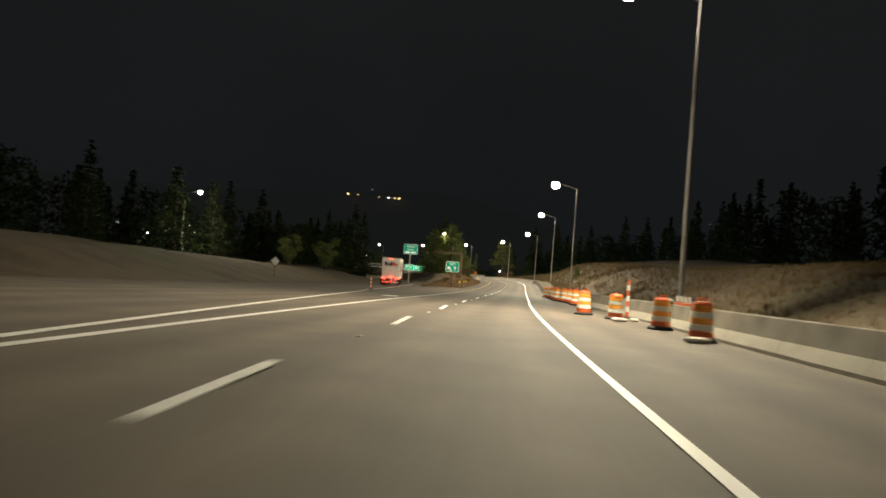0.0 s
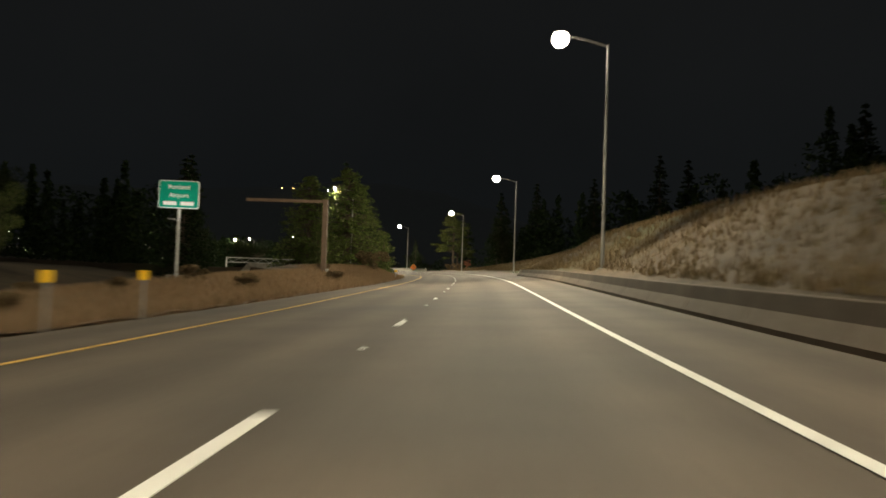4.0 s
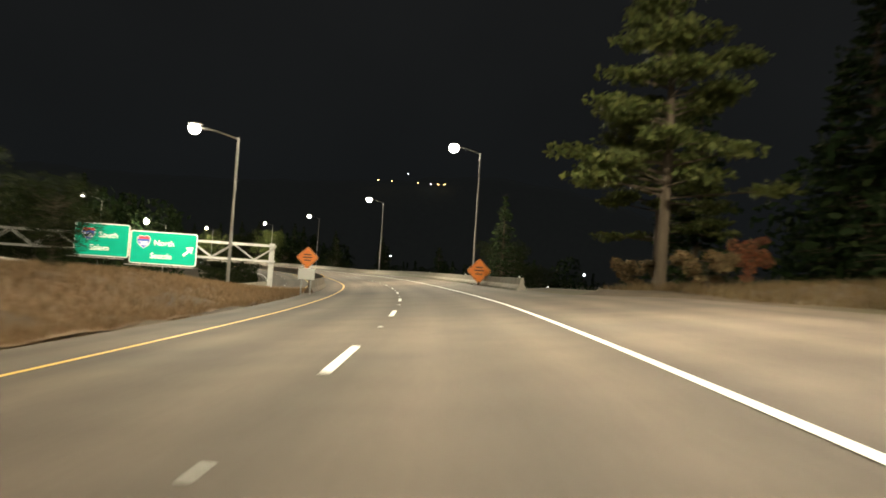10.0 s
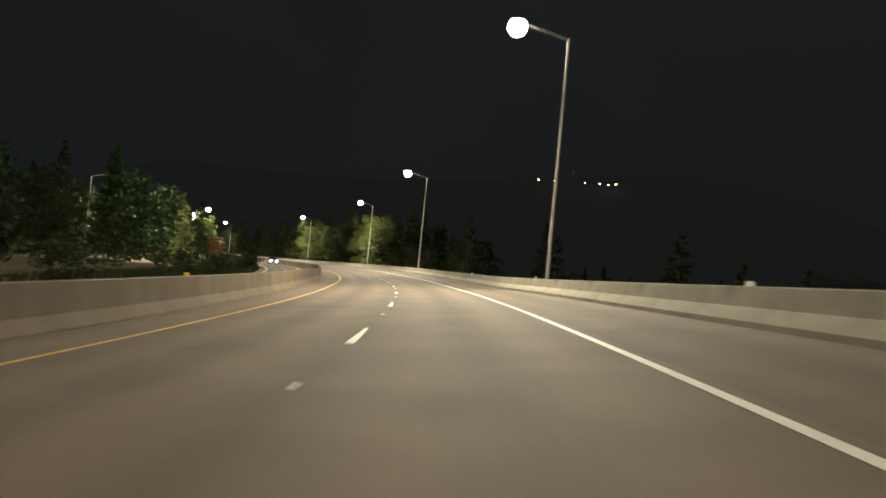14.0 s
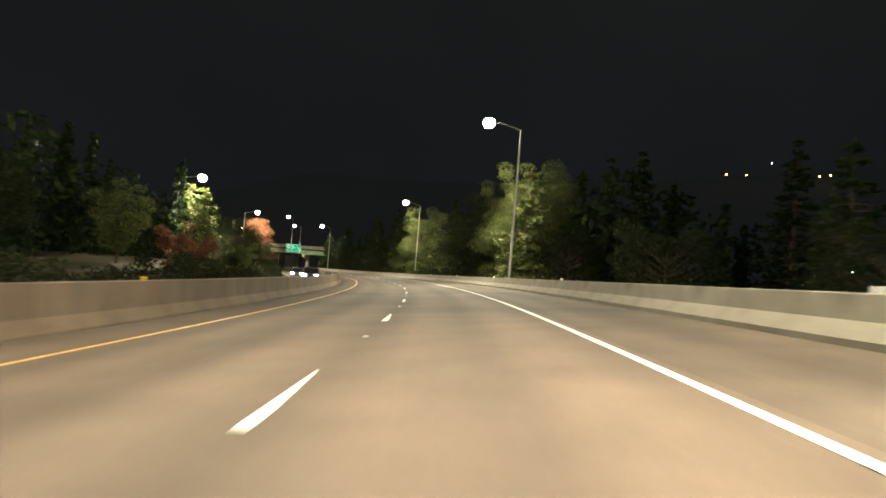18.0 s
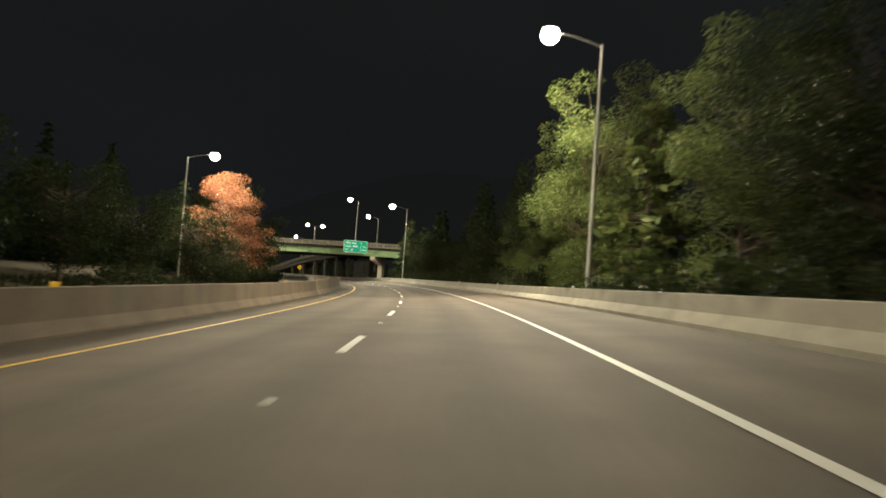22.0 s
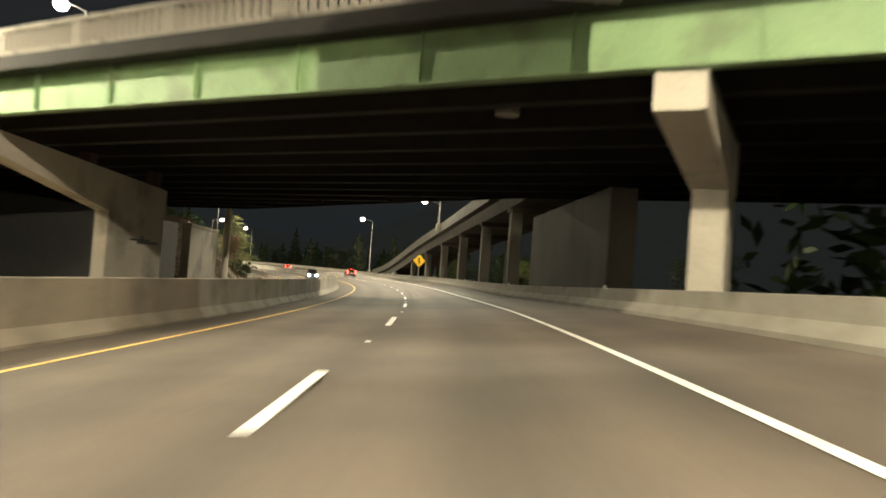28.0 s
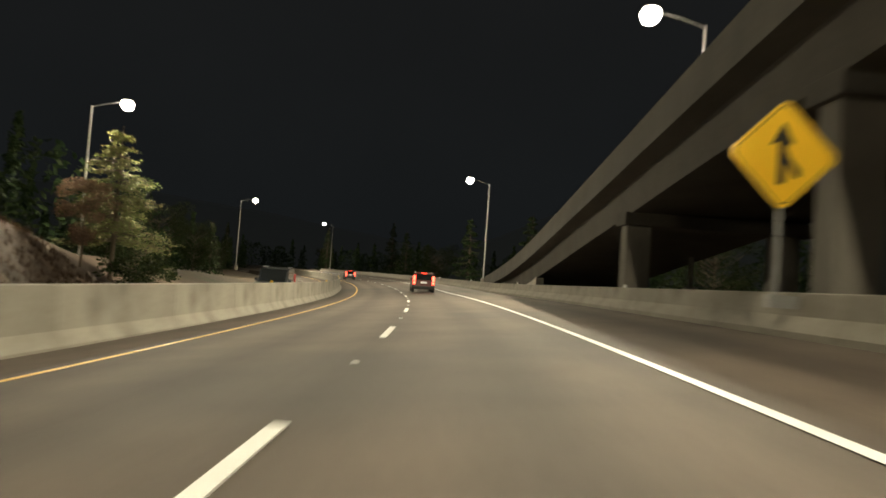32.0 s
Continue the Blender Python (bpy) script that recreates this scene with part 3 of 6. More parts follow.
# the dry bank between the two roadways
_bs = np.arange(118, 326.1, 1.5)
_bd = np.linspace(0.35, 13.0, 18)
_bd = left_end(_bs)[:, None] - _bd
_bh = ground_height(np.repeat(_bs[:, None], 18, 1), _bd) + 0.05 + 0.05 * np.sin(_bs[:, None] * 1.7 + 3 * np.sin(_bd * 1.1)) + 0.03 * np.sin(_bs[:, None] * 0.6) * np.cos(_bd * 2.3)
_bh -= 0.5 * step(11, 13, left_end(_bs)[:, None] - _bd) + 0.3 * step(1.5, 0.0, _bd - gore_edge(_bs)[:, None])
tagged(new("verge_bank", grid_mesh("verge_bank", on_road(np.repeat(_bs[:, None], 18, 1), _bd, _bh), DRY_BANK)), "dry brown grass bank between the two roadways", "verge", kind="structure")

_hs, _hd = np.meshgrid(np.arange(792, 900.1, 3.0), np.arange(-41, -19.4, 1.2), indexing="ij")
tagged(new("bracken_bank", grid_mesh("bracken_bank", on_road(_hs, _hd, ground_height(_hs, _hd) + 0.22 - 0.7 * step(-21.5, -19.6, _hd) - 0.7 * step(2, 0, _hs - 792) - 0.7 * step(-39, -41, _hd)), BRACKEN_BANK)), "steep bank of dead brown bracken beyond the opposite carriageway", "verge", kind="structure")


def strip(name, s0, s1, lo, hi, mat, label, h=0.0, every=2.0, across=8, category="road"):
    s = np.arange(s0, s1 + 0.01, every)
    u = np.linspace(0, 1, across)
    d = lo(s)[:, None] * (1 - u) + hi(s)[:, None] * u
    places = on_road(np.repeat(s[:, None], across, 1), d, h)
    skirt = places[:, [0, -1]].copy()
    skirt[..., 2] -= 0.6
    places = np.concatenate([skirt[:, :1], places, skirt[:, 1:]], 1)
    me = grid_mesh(name, places, mat, smooth=False)
    along = np.repeat(s[:, None], across + 2, 1)
    aside = np.concatenate([d[:, :1], d, d[:, -1:]], 1)
    corner = np.empty(len(me.loops), np.int32)
    me.loops.foreach_get("vertex_index", corner)
    me.uv_layers.new(name="lanes").data.foreach_set("uv", np.stack([aside.ravel()[corner], along.ravel()[corner]], -1).ravel())
    return tagged(new(name, me), label, category, kind="structure")


road = strip("road", -70, GORE_END, left_end, right_end, ASPHALT, "worn grey asphalt motorway with a diverging roadway", across=14)
road_on = strip("road", GORE_END, 1380, lambda s: np.where(s < 330, -9.9, -10.3), right_end, ASPHALT, "worn grey asphalt of the two-lane motorway curve", across=9)
exit_road = strip("road", GORE_END, 330, lambda s: gore_edge(s) - 11.5, lambda s: gore_edge(s) + 1.2, ASPHALT, "asphalt of the roadway that leaves to the west", h=-0.004)
opposite = strip("road", 330, 1380, lambda s: 0 * s - 17.8, lambda s: 0 * s - 10.6, ASPHALT, "asphalt of the opposite carriageway beyond the barrier", h=-0.004)


deck = strip("bridge_deck", 335, 513, lambda s: 0 * s - 9.35, lambda s: 0 * s + 0.22, DECK_SURFACE, "paler worn concrete deck of the motorway bridge", h=0.004, category="bridge deck")


def line(name, s0, s1, d, mat, parent, label, width=0.13):
    where = d if callable(d) else (lambda s: 0 * s + d)
    s = np.arange(s0, s1 + 0.01, 2.0)
    places = np.stack([on_road(s, where(s) + o, 0.01) for o in (-width / 2, width / 2)], 1)
    ob = new(name, grid_mesh(name, places, mat, smooth=False))
    ob.parent = parent
    return tagged(ob, label)


line("edge_line", -70, 96, 0.0, WHITE_PAINT, road, "solid white right edge line")
line("edge_line", 96, 1380, 0.0, WHITE_PAINT, road_on, "solid white right edge line")
line("edge_line", -70, 84, lambda s: np.interp(s, [-70, 8, 40, 70, 96], [-5.9, -6.4, -7.1, -7.25, -7.4]), WHITE_PAINT, road, "solid white line beside the gore", 0.2)
line("edge_line", -70, 96, gore_edge, WHITE_PAINT, road, "solid white edge line of the diverging roadway", 0.2)
line("edge_line", 96, 328, gore_edge, WHITE_PAINT, exit_road, "solid white edge line", 0.2)
line("edge_line", 84, 96, -7.42, YELLOW_PAINT, road, "solid yellow left edge line")
line("edge_line", 96, 1380, lambda s: np.interp(s, [96, 140, 1400], [-7.45, -7.6, -7.6]), YELLOW_PAINT, road_on, "solid yellow left edge line")
line("edge_line", 330, 1380, -11.3, YELLOW_PAINT, opposite, "solid yellow edge line")
line("edge_line", 330, 1380, -17.1, WHITE_PAINT, opposite, "solid white edge line")

dash_bm = boxes((-0.065, 0, -0.01, 0.065, 3.05, 0.006))
dash_me = bpy.data.meshes.new("lane_dash")
dash_bm.to_mesh(dash_me)
dash_me.materials.append(WHITE_PAINT)
marker_me = bpy.data.meshes.new("lane_marker")
boxes((-0.05, -0.035, -0.005, 0.05, 0.035, 0.018), bevel=0.012).to_mesh(marker_me)
marker_me.materials.append(SIGN_WHITE)
for n in range(-5, 100):
    s = 12.19 * n
    for _ in range(3):
        s = 12.19 * n + np.interp(s, DASH_S, DASH_P)
    base = road if s < 96 else road_on
    shared("lane_dash", dash_me, base, road_pose(s, -3.66, 0.006))
    shared("lane_marker", marker_me, base, road_pose(s + 7.6, -3.66, 0.0))
    if s > 330:
        shared("lane_dash", dash_me, opposite, road_pose(s, -14.2, -0.002))

# ---- concrete barriers, cast in lengths ----
def barrier_outline(top):
    return [(-0.31, -0.25), (-0.31, 0.08), (-0.13, 0.34), (-0.085, top - 0.02), (-0.068, top), (0.068, top), (0.085, top - 0.02), (0.13, 0.34), (0.31, 0.08), (0.31, -0.25)]


def barrier_mesh(name, length, top, mat):
    me = bpy.data.meshes.new(name)
    prism(barrier_outline(top), 0.012, length - 0.012, "Y").to_mesh(me)
    me.materials.append(mat)
    return me


def barrier_row(s0, s1, d, top, length, label, mat, category="barrier"):
    me = barrier_mesh("barrier_length", length, top, mat)
    row = tagged(new("concrete_barrier"), label, category, kind="structure")
    s = s0
    while s < s1:
        a, b = (Vector(on_road(q, d(q) if callable(d) else d, 0)) for q in (s, s + length))
        way = b - a
        m = Matrix.Translation(a) @ Euler((math.asin(way.z / way.length), 0, math.atan2(-way.x, way.y))).to_matrix().to_4x4()
        m = m @ Matrix.Diagonal((1, way.length / length, 1, 1))
        shared("barrier_length", me, row, m)
        s += length
    return row


def work_zone_line(s):
    return np.interp(s, [-60, 30, 44, 58, 66, 75, 92, 184], [5.4, 4.65, 4.1, 3.55, 3.15, 2.72, 2.55, 3.15])


barrier_row(-48.6, 91.0, work_zone_line, 0.82, 3.8, "grey concrete barrier behind the work-zone barrels", CONCRETE)
work_row = barrier_row(92, 184, work_zone_line, 0.64, 3.8, "low stained concrete barrier along the work zone shoulder", MEDIAN_CONCRETE)
work_row.children[1].data = barrier_mesh("barrier_length", 3.8, 0.66, CONCRETE)
right_row = barrier_row(311, 1060, 3.55, 0.74, 6.1, "stained concrete barrier along the right shoulder", CONCRETE)
brown_row = barrier_row(321, 625, -9.7, 0.97, 6.1, "stained concrete median barrier between the carriageways", MEDIAN_CONCRETE)
tall_row = barrier_row(636.6, 742, -9.6, 1.18, 6.1, "taller brown-grey concrete median barrier before the overpass", MEDIAN_PALE)
barrier_row(746.4, 1060, -9.6, 1.18, 6.1, "paler concrete median barrier under and beyond the overpass", CONCRETE)
# the length in which the median barrier rises to its greater height
rise = barrier_mesh("barrier_rise", 10.4, 0.97, MEDIAN_PALE)
for v in rise.vertices:
    if v.co.y > 5 and v.co.z > 0.5:
        v.co.z += 0.21
_a, _b = Vector(on_road(626.1, -9.7, 0)), Vector(on_road(636.6, -9.6, 0))
shared("barrier_rise", rise, tall_row, Matrix.Translation(_a) @ Euler((math.asin((_b - _a).z / (_b - _a).length), 0, math.atan2(-(_b - _a).x, (_b - _a).y))).to_matrix().to_4x4())
barrier_row(776, 1060, -18.2, 0.8, 6.1, "grey concrete barrier beyond the opposite carriageway", MEDIAN_CONCRETE)

far_row = tagged(new("concrete_barrier"), "far pale concrete barrier beyond the parallel roadway", "barrier", kind="structure")
far_me = barrier_mesh("barrier_length", 6.1, 0.95, CONCRETE)
for k in range(24):
    a, b = (Vector(on_road(212 + 6.0 * j, -42.5 + 1.1 * j, 0)) for j in (k, k + 1))
    a.z, b.z = float(ground_at(a.x, a.y)[0]), float(ground_at(b.x, b.y)[0])
    way = b - a
    shared("barrier_length", far_me, far_row, Matrix.Translation(a) @ Euler((math.asin(way.z / way.length), 0, math.atan2(-way.x, way.y))).to_matrix().to_4x4() @ Matrix.Diagonal((1, way.length / 6.1, 1, 1)))
line("gore_mark", 43, 45, -8.3, WHITE_PAINT, road, "worn white mark in the gore", 0.9)

# sloped nose at the end of the first row
nose = part("barrier_nose", prism([(0, -0.2), (0, 0.62), (3.2, 0.12), (3.2, -0.2)], -0.22, 0.22), CONCRETE)
nose.matrix_basis = road_pose(184.6, 3.15, 0)
tagged(nose, "sloped concrete nose where the barrier ends", "barrier end")

delineator = bpy.data.meshes.new("barrier_marker")
boxes((-0.05, -0.012, 0, 0.05, 0.012, 0.1), bevel=0.006).to_mesh(delineator)
delineator.materials.append(SIGN_YELLOW)
delineator_w = delineator.copy()
delineator_w.materials[0] = SIGN_WHITE
for s in np.arange(312, 1050, 24.4):
    shared("barrier_marker", delineator_w, right_row, road_pose(s, 3.55, 0.738))
    old_row = s + 8 < 626
    shared("barrier_marker", delineator, brown_row if old_row else tall_row, road_pose(s + 8, -9.7 if old_row else -9.6, 0.968 if old_row else 1.178))

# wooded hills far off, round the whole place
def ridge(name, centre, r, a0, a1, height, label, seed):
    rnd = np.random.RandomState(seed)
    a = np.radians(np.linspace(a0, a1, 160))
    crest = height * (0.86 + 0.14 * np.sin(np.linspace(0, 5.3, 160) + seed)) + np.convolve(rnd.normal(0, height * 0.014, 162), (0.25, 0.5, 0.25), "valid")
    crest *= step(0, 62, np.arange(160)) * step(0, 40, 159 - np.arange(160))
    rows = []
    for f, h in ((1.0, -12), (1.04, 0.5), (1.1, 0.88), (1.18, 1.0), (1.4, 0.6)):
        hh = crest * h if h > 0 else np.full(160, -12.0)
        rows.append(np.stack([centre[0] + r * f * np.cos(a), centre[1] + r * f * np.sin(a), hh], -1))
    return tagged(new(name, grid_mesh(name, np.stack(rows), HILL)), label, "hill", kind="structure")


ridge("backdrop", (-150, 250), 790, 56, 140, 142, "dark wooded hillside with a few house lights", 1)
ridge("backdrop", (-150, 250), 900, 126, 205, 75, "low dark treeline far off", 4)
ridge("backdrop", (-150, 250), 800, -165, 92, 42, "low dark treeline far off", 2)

# expansion joints and mortar patches across the deck ends
for s0, lo, hi, wide, mat in ((335.2, -9.3, 3.2, 0.09, RUBBER), (512.9, -9.3, 3.2, 0.09, RUBBER), (338.1, -4.95, -4.4, 0.22, PATCH), (338.1, -3.35, -3.05, 0.2, PATCH), (338.2, -2.6, -2.2, 0.2, PATCH),
                              (345.5, -2.7, -2.0, 0.25, PATCH), (357.0, -3.3, -3.0, 0.3, PATCH), (356.8, -2.4, -1.5, 0.35, PATCH), (508.2, -5.2, -4.3, 0.5, PATCH), (508.1, -3.9, -3.2, 0.45, PATCH), (508.1, -3.0, -2.1, 0.5, PATCH),
                              (507.9, -1.7, -0.4, 0.45, PATCH), (509.2, -6.9, -6.2, 0.5, PATCH), (513.6, -2.9, -2.5, 0.3, PATCH), (515, -6.4, -5.6, 0.4, PATCH)):
    joint = part("expansion_joint" if mat is RUBBER else "mortar_patch", boxes((lo, -wide / 2, 0, hi, wide / 2, 0.0075), bevel=0.002), mat, deck)
    joint.matrix_basis = road_pose(s0, 0, 0.0) @ pose(0, 0, 0, 0, -math.degrees(math.atan(np.interp(s0, ROAD_S, ROAD_B))), 0)
# long dark skid marks in the right lane
for s0, s1, d0, d1, w in ((628, 668, -2.6, -2.0, 0.24), (630, 676, -1.05, -0.2, 0.14), (766, 804, -3.3, -2.75, 0.24), (770, 806, -2.8, -2.5, 0.13)):
    ss = np.arange(s0, s1, 1.5)
    dd = d0 + (d1 - d0) * (ss - s0) / (s1 - s0)
    taper = w / 2 * np.sin(np.linspace(0.05, math.pi - 0.05, len(ss))) ** 0.5
    ob = new("skid_mark", grid_mesh("skid_mark", np.stack([on_road(ss, dd - taper, 0.0085), on_road(ss, dd + taper, 0.0085)], 1), SKID, smooth=False))
    ob.parent = road_on
    tagged(ob, "dark rubber skid mark")


# ---- street lamps ----
def lamp_light(m, power, radius=0.3, side=-1):
    """Two beams, thrown up and down the road and out over it as street lamps do."""
    for way in (1, -1):
        data = bpy.data.lights.new("lamp_light", "SPOT")
        data.energy, data.color, data.shadow_soft_size = power, LAMP_COLOUR, radius
        data.spot_size, data.spot_blend = radians(150), 1.0
        ob = new("lamp_light", data)
        ob.matrix_basis = m @ pose(0, 0, 0, 0, -28 * side, 0) @ pose(0, 0, 0, 50 * way, 0, 0)


def street_lamp(height, arms, label, bulb=1.0):
    """A tapered pole with one or two arms; arms: list of (reach towards -x, rise)."""
    base = thing("street_lamp", Matrix(), label, "street lamp", "motorway lamps")
    part("pole", rods(((0, 0, -0.6), (0, 0, height - 0.6), 0.12, 0.075), n=12), GALV, base, smooth=False)
    part("base_plate", boxes((-0.24, -0.24, 0, 0.24, 0.24, 0.05), bevel=0.01), GALV, base)
    part("footing", turned([(0.38, -0.9), (0.38, 0.0), (0.36, 0.02)], 16), CONCRETE, base)
    for k in range(4):
        bx, by = (0.17 if k % 2 else -0.17), (0.17 if k > 1 else -0.17)
        part("bolt", rods(((bx, by, 0.04), (bx, by, 0.12), 0.02), n=6), GALV, base)
    for reach in arms:
        sign = -1 if reach > 0 else 1
        r = abs(reach)
        pts = [(sign * r * u, 0, height - 0.7 + 0.55 * math.sin(u * math.pi / 2)) for u in (0, 0.25, 0.5, 0.75, 1.0)]
        bm = bmesh.new()
        for a, b in zip(pts, pts[1:]):
            rod(bm, a, b, 0.045, 0.04, 8)
        part("arm", bm, GALV, base)
        hx, hz = sign * r, height - 0.15
        head = part("lamp_head", turned([(0.3, 0.19), (0.36, 0.2), (0.34, 0.27), (0.14, 0.34), (0.05, 0.36)], 18), LAMP_HOUSING, base, smooth=True)
        head.matrix_basis = pose(hx + sign * 0.25, 0, hz) @ Matrix.Diagonal((1.35, 0.8, 1, 1))
        # lens oversized and rounded: its shape stands in for the lamp's glare
        lens = part("lens", turned([(0.06, -0.62), (0.24, -0.57), (0.4, -0.42), (0.48, -0.2), (0.46, 0.02), (0.36, 0.16), (0.3, 0.2)], 20), LAMP_GLASS, base, "glowing lens enlarged for glare", smooth=True)
        lens.matrix_basis = pose(hx + sign * 0.25, 0, hz) @ Matrix.Diagonal((1.1 * bulb, bulb, bulb, 1))
    return base


def place_lamp(proto, s, d, turn=0.0, h=None, power=1.0, reach=2.4, height=14.0, lit=True):
    x, y, _ = on_road(s, d, 0)
    z = float(ground_at(x, y)[0]) if h is None else on_road(s, d, h)[2]
    m = pose(x, y, z, 0, 0, heading(s) + turn)
    if proto.get("used"):
        ob = copy_thing(proto, m)
    else:
        ob = proto
        ob.matrix_basis = m
        proto["used"] = 1
    for r in reach if isinstance(reach, tuple) else (reach,):
        sg = -1 if r > 0 else 1
        if lit:
            lamp_light(m @ pose(sg * (abs(r) + 0.25), 0, height - 0.75), LAMP_W * power, side=sg)
    return ob


tall = street_lamp(14.0, (2.6,), "tall grey steel street lamp with one lit head")
for s, d in ((30.0, 5.6), (99.3, 5.7), (153.4, 5.2), (214.5, 5.5), (281.5, 6.4), (344.6, 5.7)):
    place_lamp(tall, s, d, reach=2.6, h=0.0 if s > 330 else None)
for s, d in ((410.3, 4.3), (476.8, 4.4), (536.7, 5.7), (613.0, 6.1), (713.3, 4.0)):
    place_lamp(tall, s, d, reach=2.6, h=0.35)
for s, d in ((861.3, 10.4), (927.5, 10.6), (1062, 6.5)):
    place_lamp(tall, s, d, reach=2.6, h=0.8)
# lamp at the far side of the overpass, on the ramp
place_lamp(tall, 774.5, 10.5, reach=2.6, h=3.5, power=0.6)
twin = street_lamp(9.4, (2.3, -2.3), "twin-headed lit street lamp rising behind the elevated ramp")
place_lamp(twin, 821, 3.1, reach=(2.3, -2.3), height=9.4, h=7.8, power=0.38)
left_lamp = street_lamp(14.0, (2.6,), "grey steel street lamp beside the opposite carriageway")
for s, d, h in ((574.2, -31.5, 0.0), (657.5, -26.7, 1.0), (746.7, -32.3, 2.8), (888.1, -30.4, 2.8), (983.9, -26.5, 2.9), (488.0, -43.0, -0.6)):
    place_lamp(left_lamp, s, d, turn=180, reach=2.6, h=h)
short = street_lamp(10.8, (2.6,), "street lamp of the parallel roadway seen beyond the verge", 0.7)
place_lamp(short, 316.9, -14.6, reach=2.6, height=10.8, h=0.2, power=0.35)
place_lamp(short, 132.3, -64.3, turn=180, reach=2.6, height=10.8, h=4.0, power=0.3)
screened = street_lamp(14.0, (2.6,), "street lamp half hidden by the crowns of tall conifers", 0.4)
place_lamp(screened, 225.5, -18.5, reach=2.6, h=0.3, power=0.05)
place_lamp(short, 300.0, -54, reach=2.6, height=10.8, h=0.0, power=0.4)
for x, y, z in ((-64.0, 367.0, -1.6), (-57.0, 373.0, -4.6)):
    copy_thing(short, pose(x, y, z, 0, 0, heading(384)))
    lamp_light(pose(x, y, z, 0, 0, heading(384)) @ pose(-2.85, 0, 10.05), LAMP_W * 0.12)
# lamps standing on the overpass
deck_lamp = street_lamp(12.0, (1.6,), "slim lamp post standing on the overpass")
place_lamp(deck_lamp, 747.1, -0.8, reach=1.6, height=12.0, h=7.0, power=0.15)
place_lamp(deck_lamp, 783.6, -29.5, reach=1.6, height=12.0, h=10.6, power=0.2)


# ---- overpass with green girders, its bents, the ramp beside it ----
BRIDGE = pose(-248.85, 651.85, -0.25, 0, 0, 28.95)
bridge = thing("overpass", BRIDGE, "concrete overpass with pale green girders and a balustrade", "bridge")
FAR_EDGE = [(20, 25.3), (-17, 25.3), (-50, 37.8), (-95, 37.8)]
part("deck", prism([(-95, -0.6), (20, -0.6)] + FAR_EDGE, 6.75, 7.25, "Z"), SHADED_STEEL, bridge, "dark deck with a skewed far edge")
part("girder", boxes((-95, 0.18, 5.4, 20, 0.22, 6.75)), GREEN_GIRDER, bridge, "pale green steel edge girder")
part("flange", boxes((-95, -0.02, 5.36, 20, 0.42, 5.42)), GREEN_GIRDER, bridge)
for x in range(-93, 20, 4):
    part("stiffener", boxes((x, 0.04, 5.42, x + 0.03, 0.36, 6.75)), GREEN_GIRDER, bridge)
# the far girder is coloured for shade, not green like the near one
for (xa, ya), (xb, yb) in zip(FAR_EDGE, FAR_EDGE[1:]):
    part("far_girder", prism([(xa, ya - 0.6), (xb, yb - 0.6), (xb, yb - 0.35), (xa, ya - 0.35)], 5.36, 6.75, "Z"), SHADED_STEEL, bridge)
    part("far_parapet", prism([(xa, ya - 0.3), (xb, yb - 0.3), (xb, yb - 0.02), (xa, ya - 0.02)], 7.25, 8.2, "Z"), PARAPET_CONCRETE, bridge)
for k, y in enumerate(np.arange(3.0, 36.5, 3.2)):
    part("inner_girder", boxes((-95, y - 0.25, 5.45, 20 if y < 24.5 else -17 - (y - 24.3) / 0.379, y + 0.25, 6.75)), SHADED_STEEL, bridge)
part("splice_plate", boxes((-29.6, 0.12, 5.55, -27.8, 0.16, 5.75), (-28.8, 0.12, 5.42, -28.4, 0.16, 6.7)), DARK_STEEL, bridge)
for y in (-0.55,):
    part("parapet_base", boxes((-95, y, 7.25, 20, y + 0.28, 7.42)), PARAPET_CONCRETE, bridge)
    part("top_rail", boxes((-95, y - 0.02, 8.12, 20, y + 0.3, 8.3), bevel=0.02), PARAPET_CONCRETE, bridge)
post_me = bpy.data.meshes.new("parapet_post")
boxes((-0.22, 0, 7.42, 0.22, 0.26, 8.12)).to_mesh(post_me)
post_me.materials.append(PARAPET_CONCRETE)
bal_me = bpy.data.meshes.new("baluster")
boxes((-0.07, 0.05, 7.42, 0.07, 0.21, 8.12)).to_mesh(bal_me)
bal_me.materials.append(PARAPET_CONCRETE)
for k in range(-18, 5):
    shared("parapet_post", post_me, bridge, pose(k * 4.4, -0.54, 0))
    if k > -14:
        for j in range(1, 13):
            shared("baluster", bal_me, bridge, pose(k * 4.4 + 0.338 * j, -0.54, 0))


def between(s0, d0, s1, d1):
    """Pose at one place of the road, y towards another."""
    a, b = Vector(on_road(s0, d0, 0)), Vector(on_road(s1, d1, 0))
    return pose(a.x, a.y, a.z, 0, 0, math.degrees(math.atan2(a.x - b.x, b.y - a.y))), (b.xy - a.xy).length


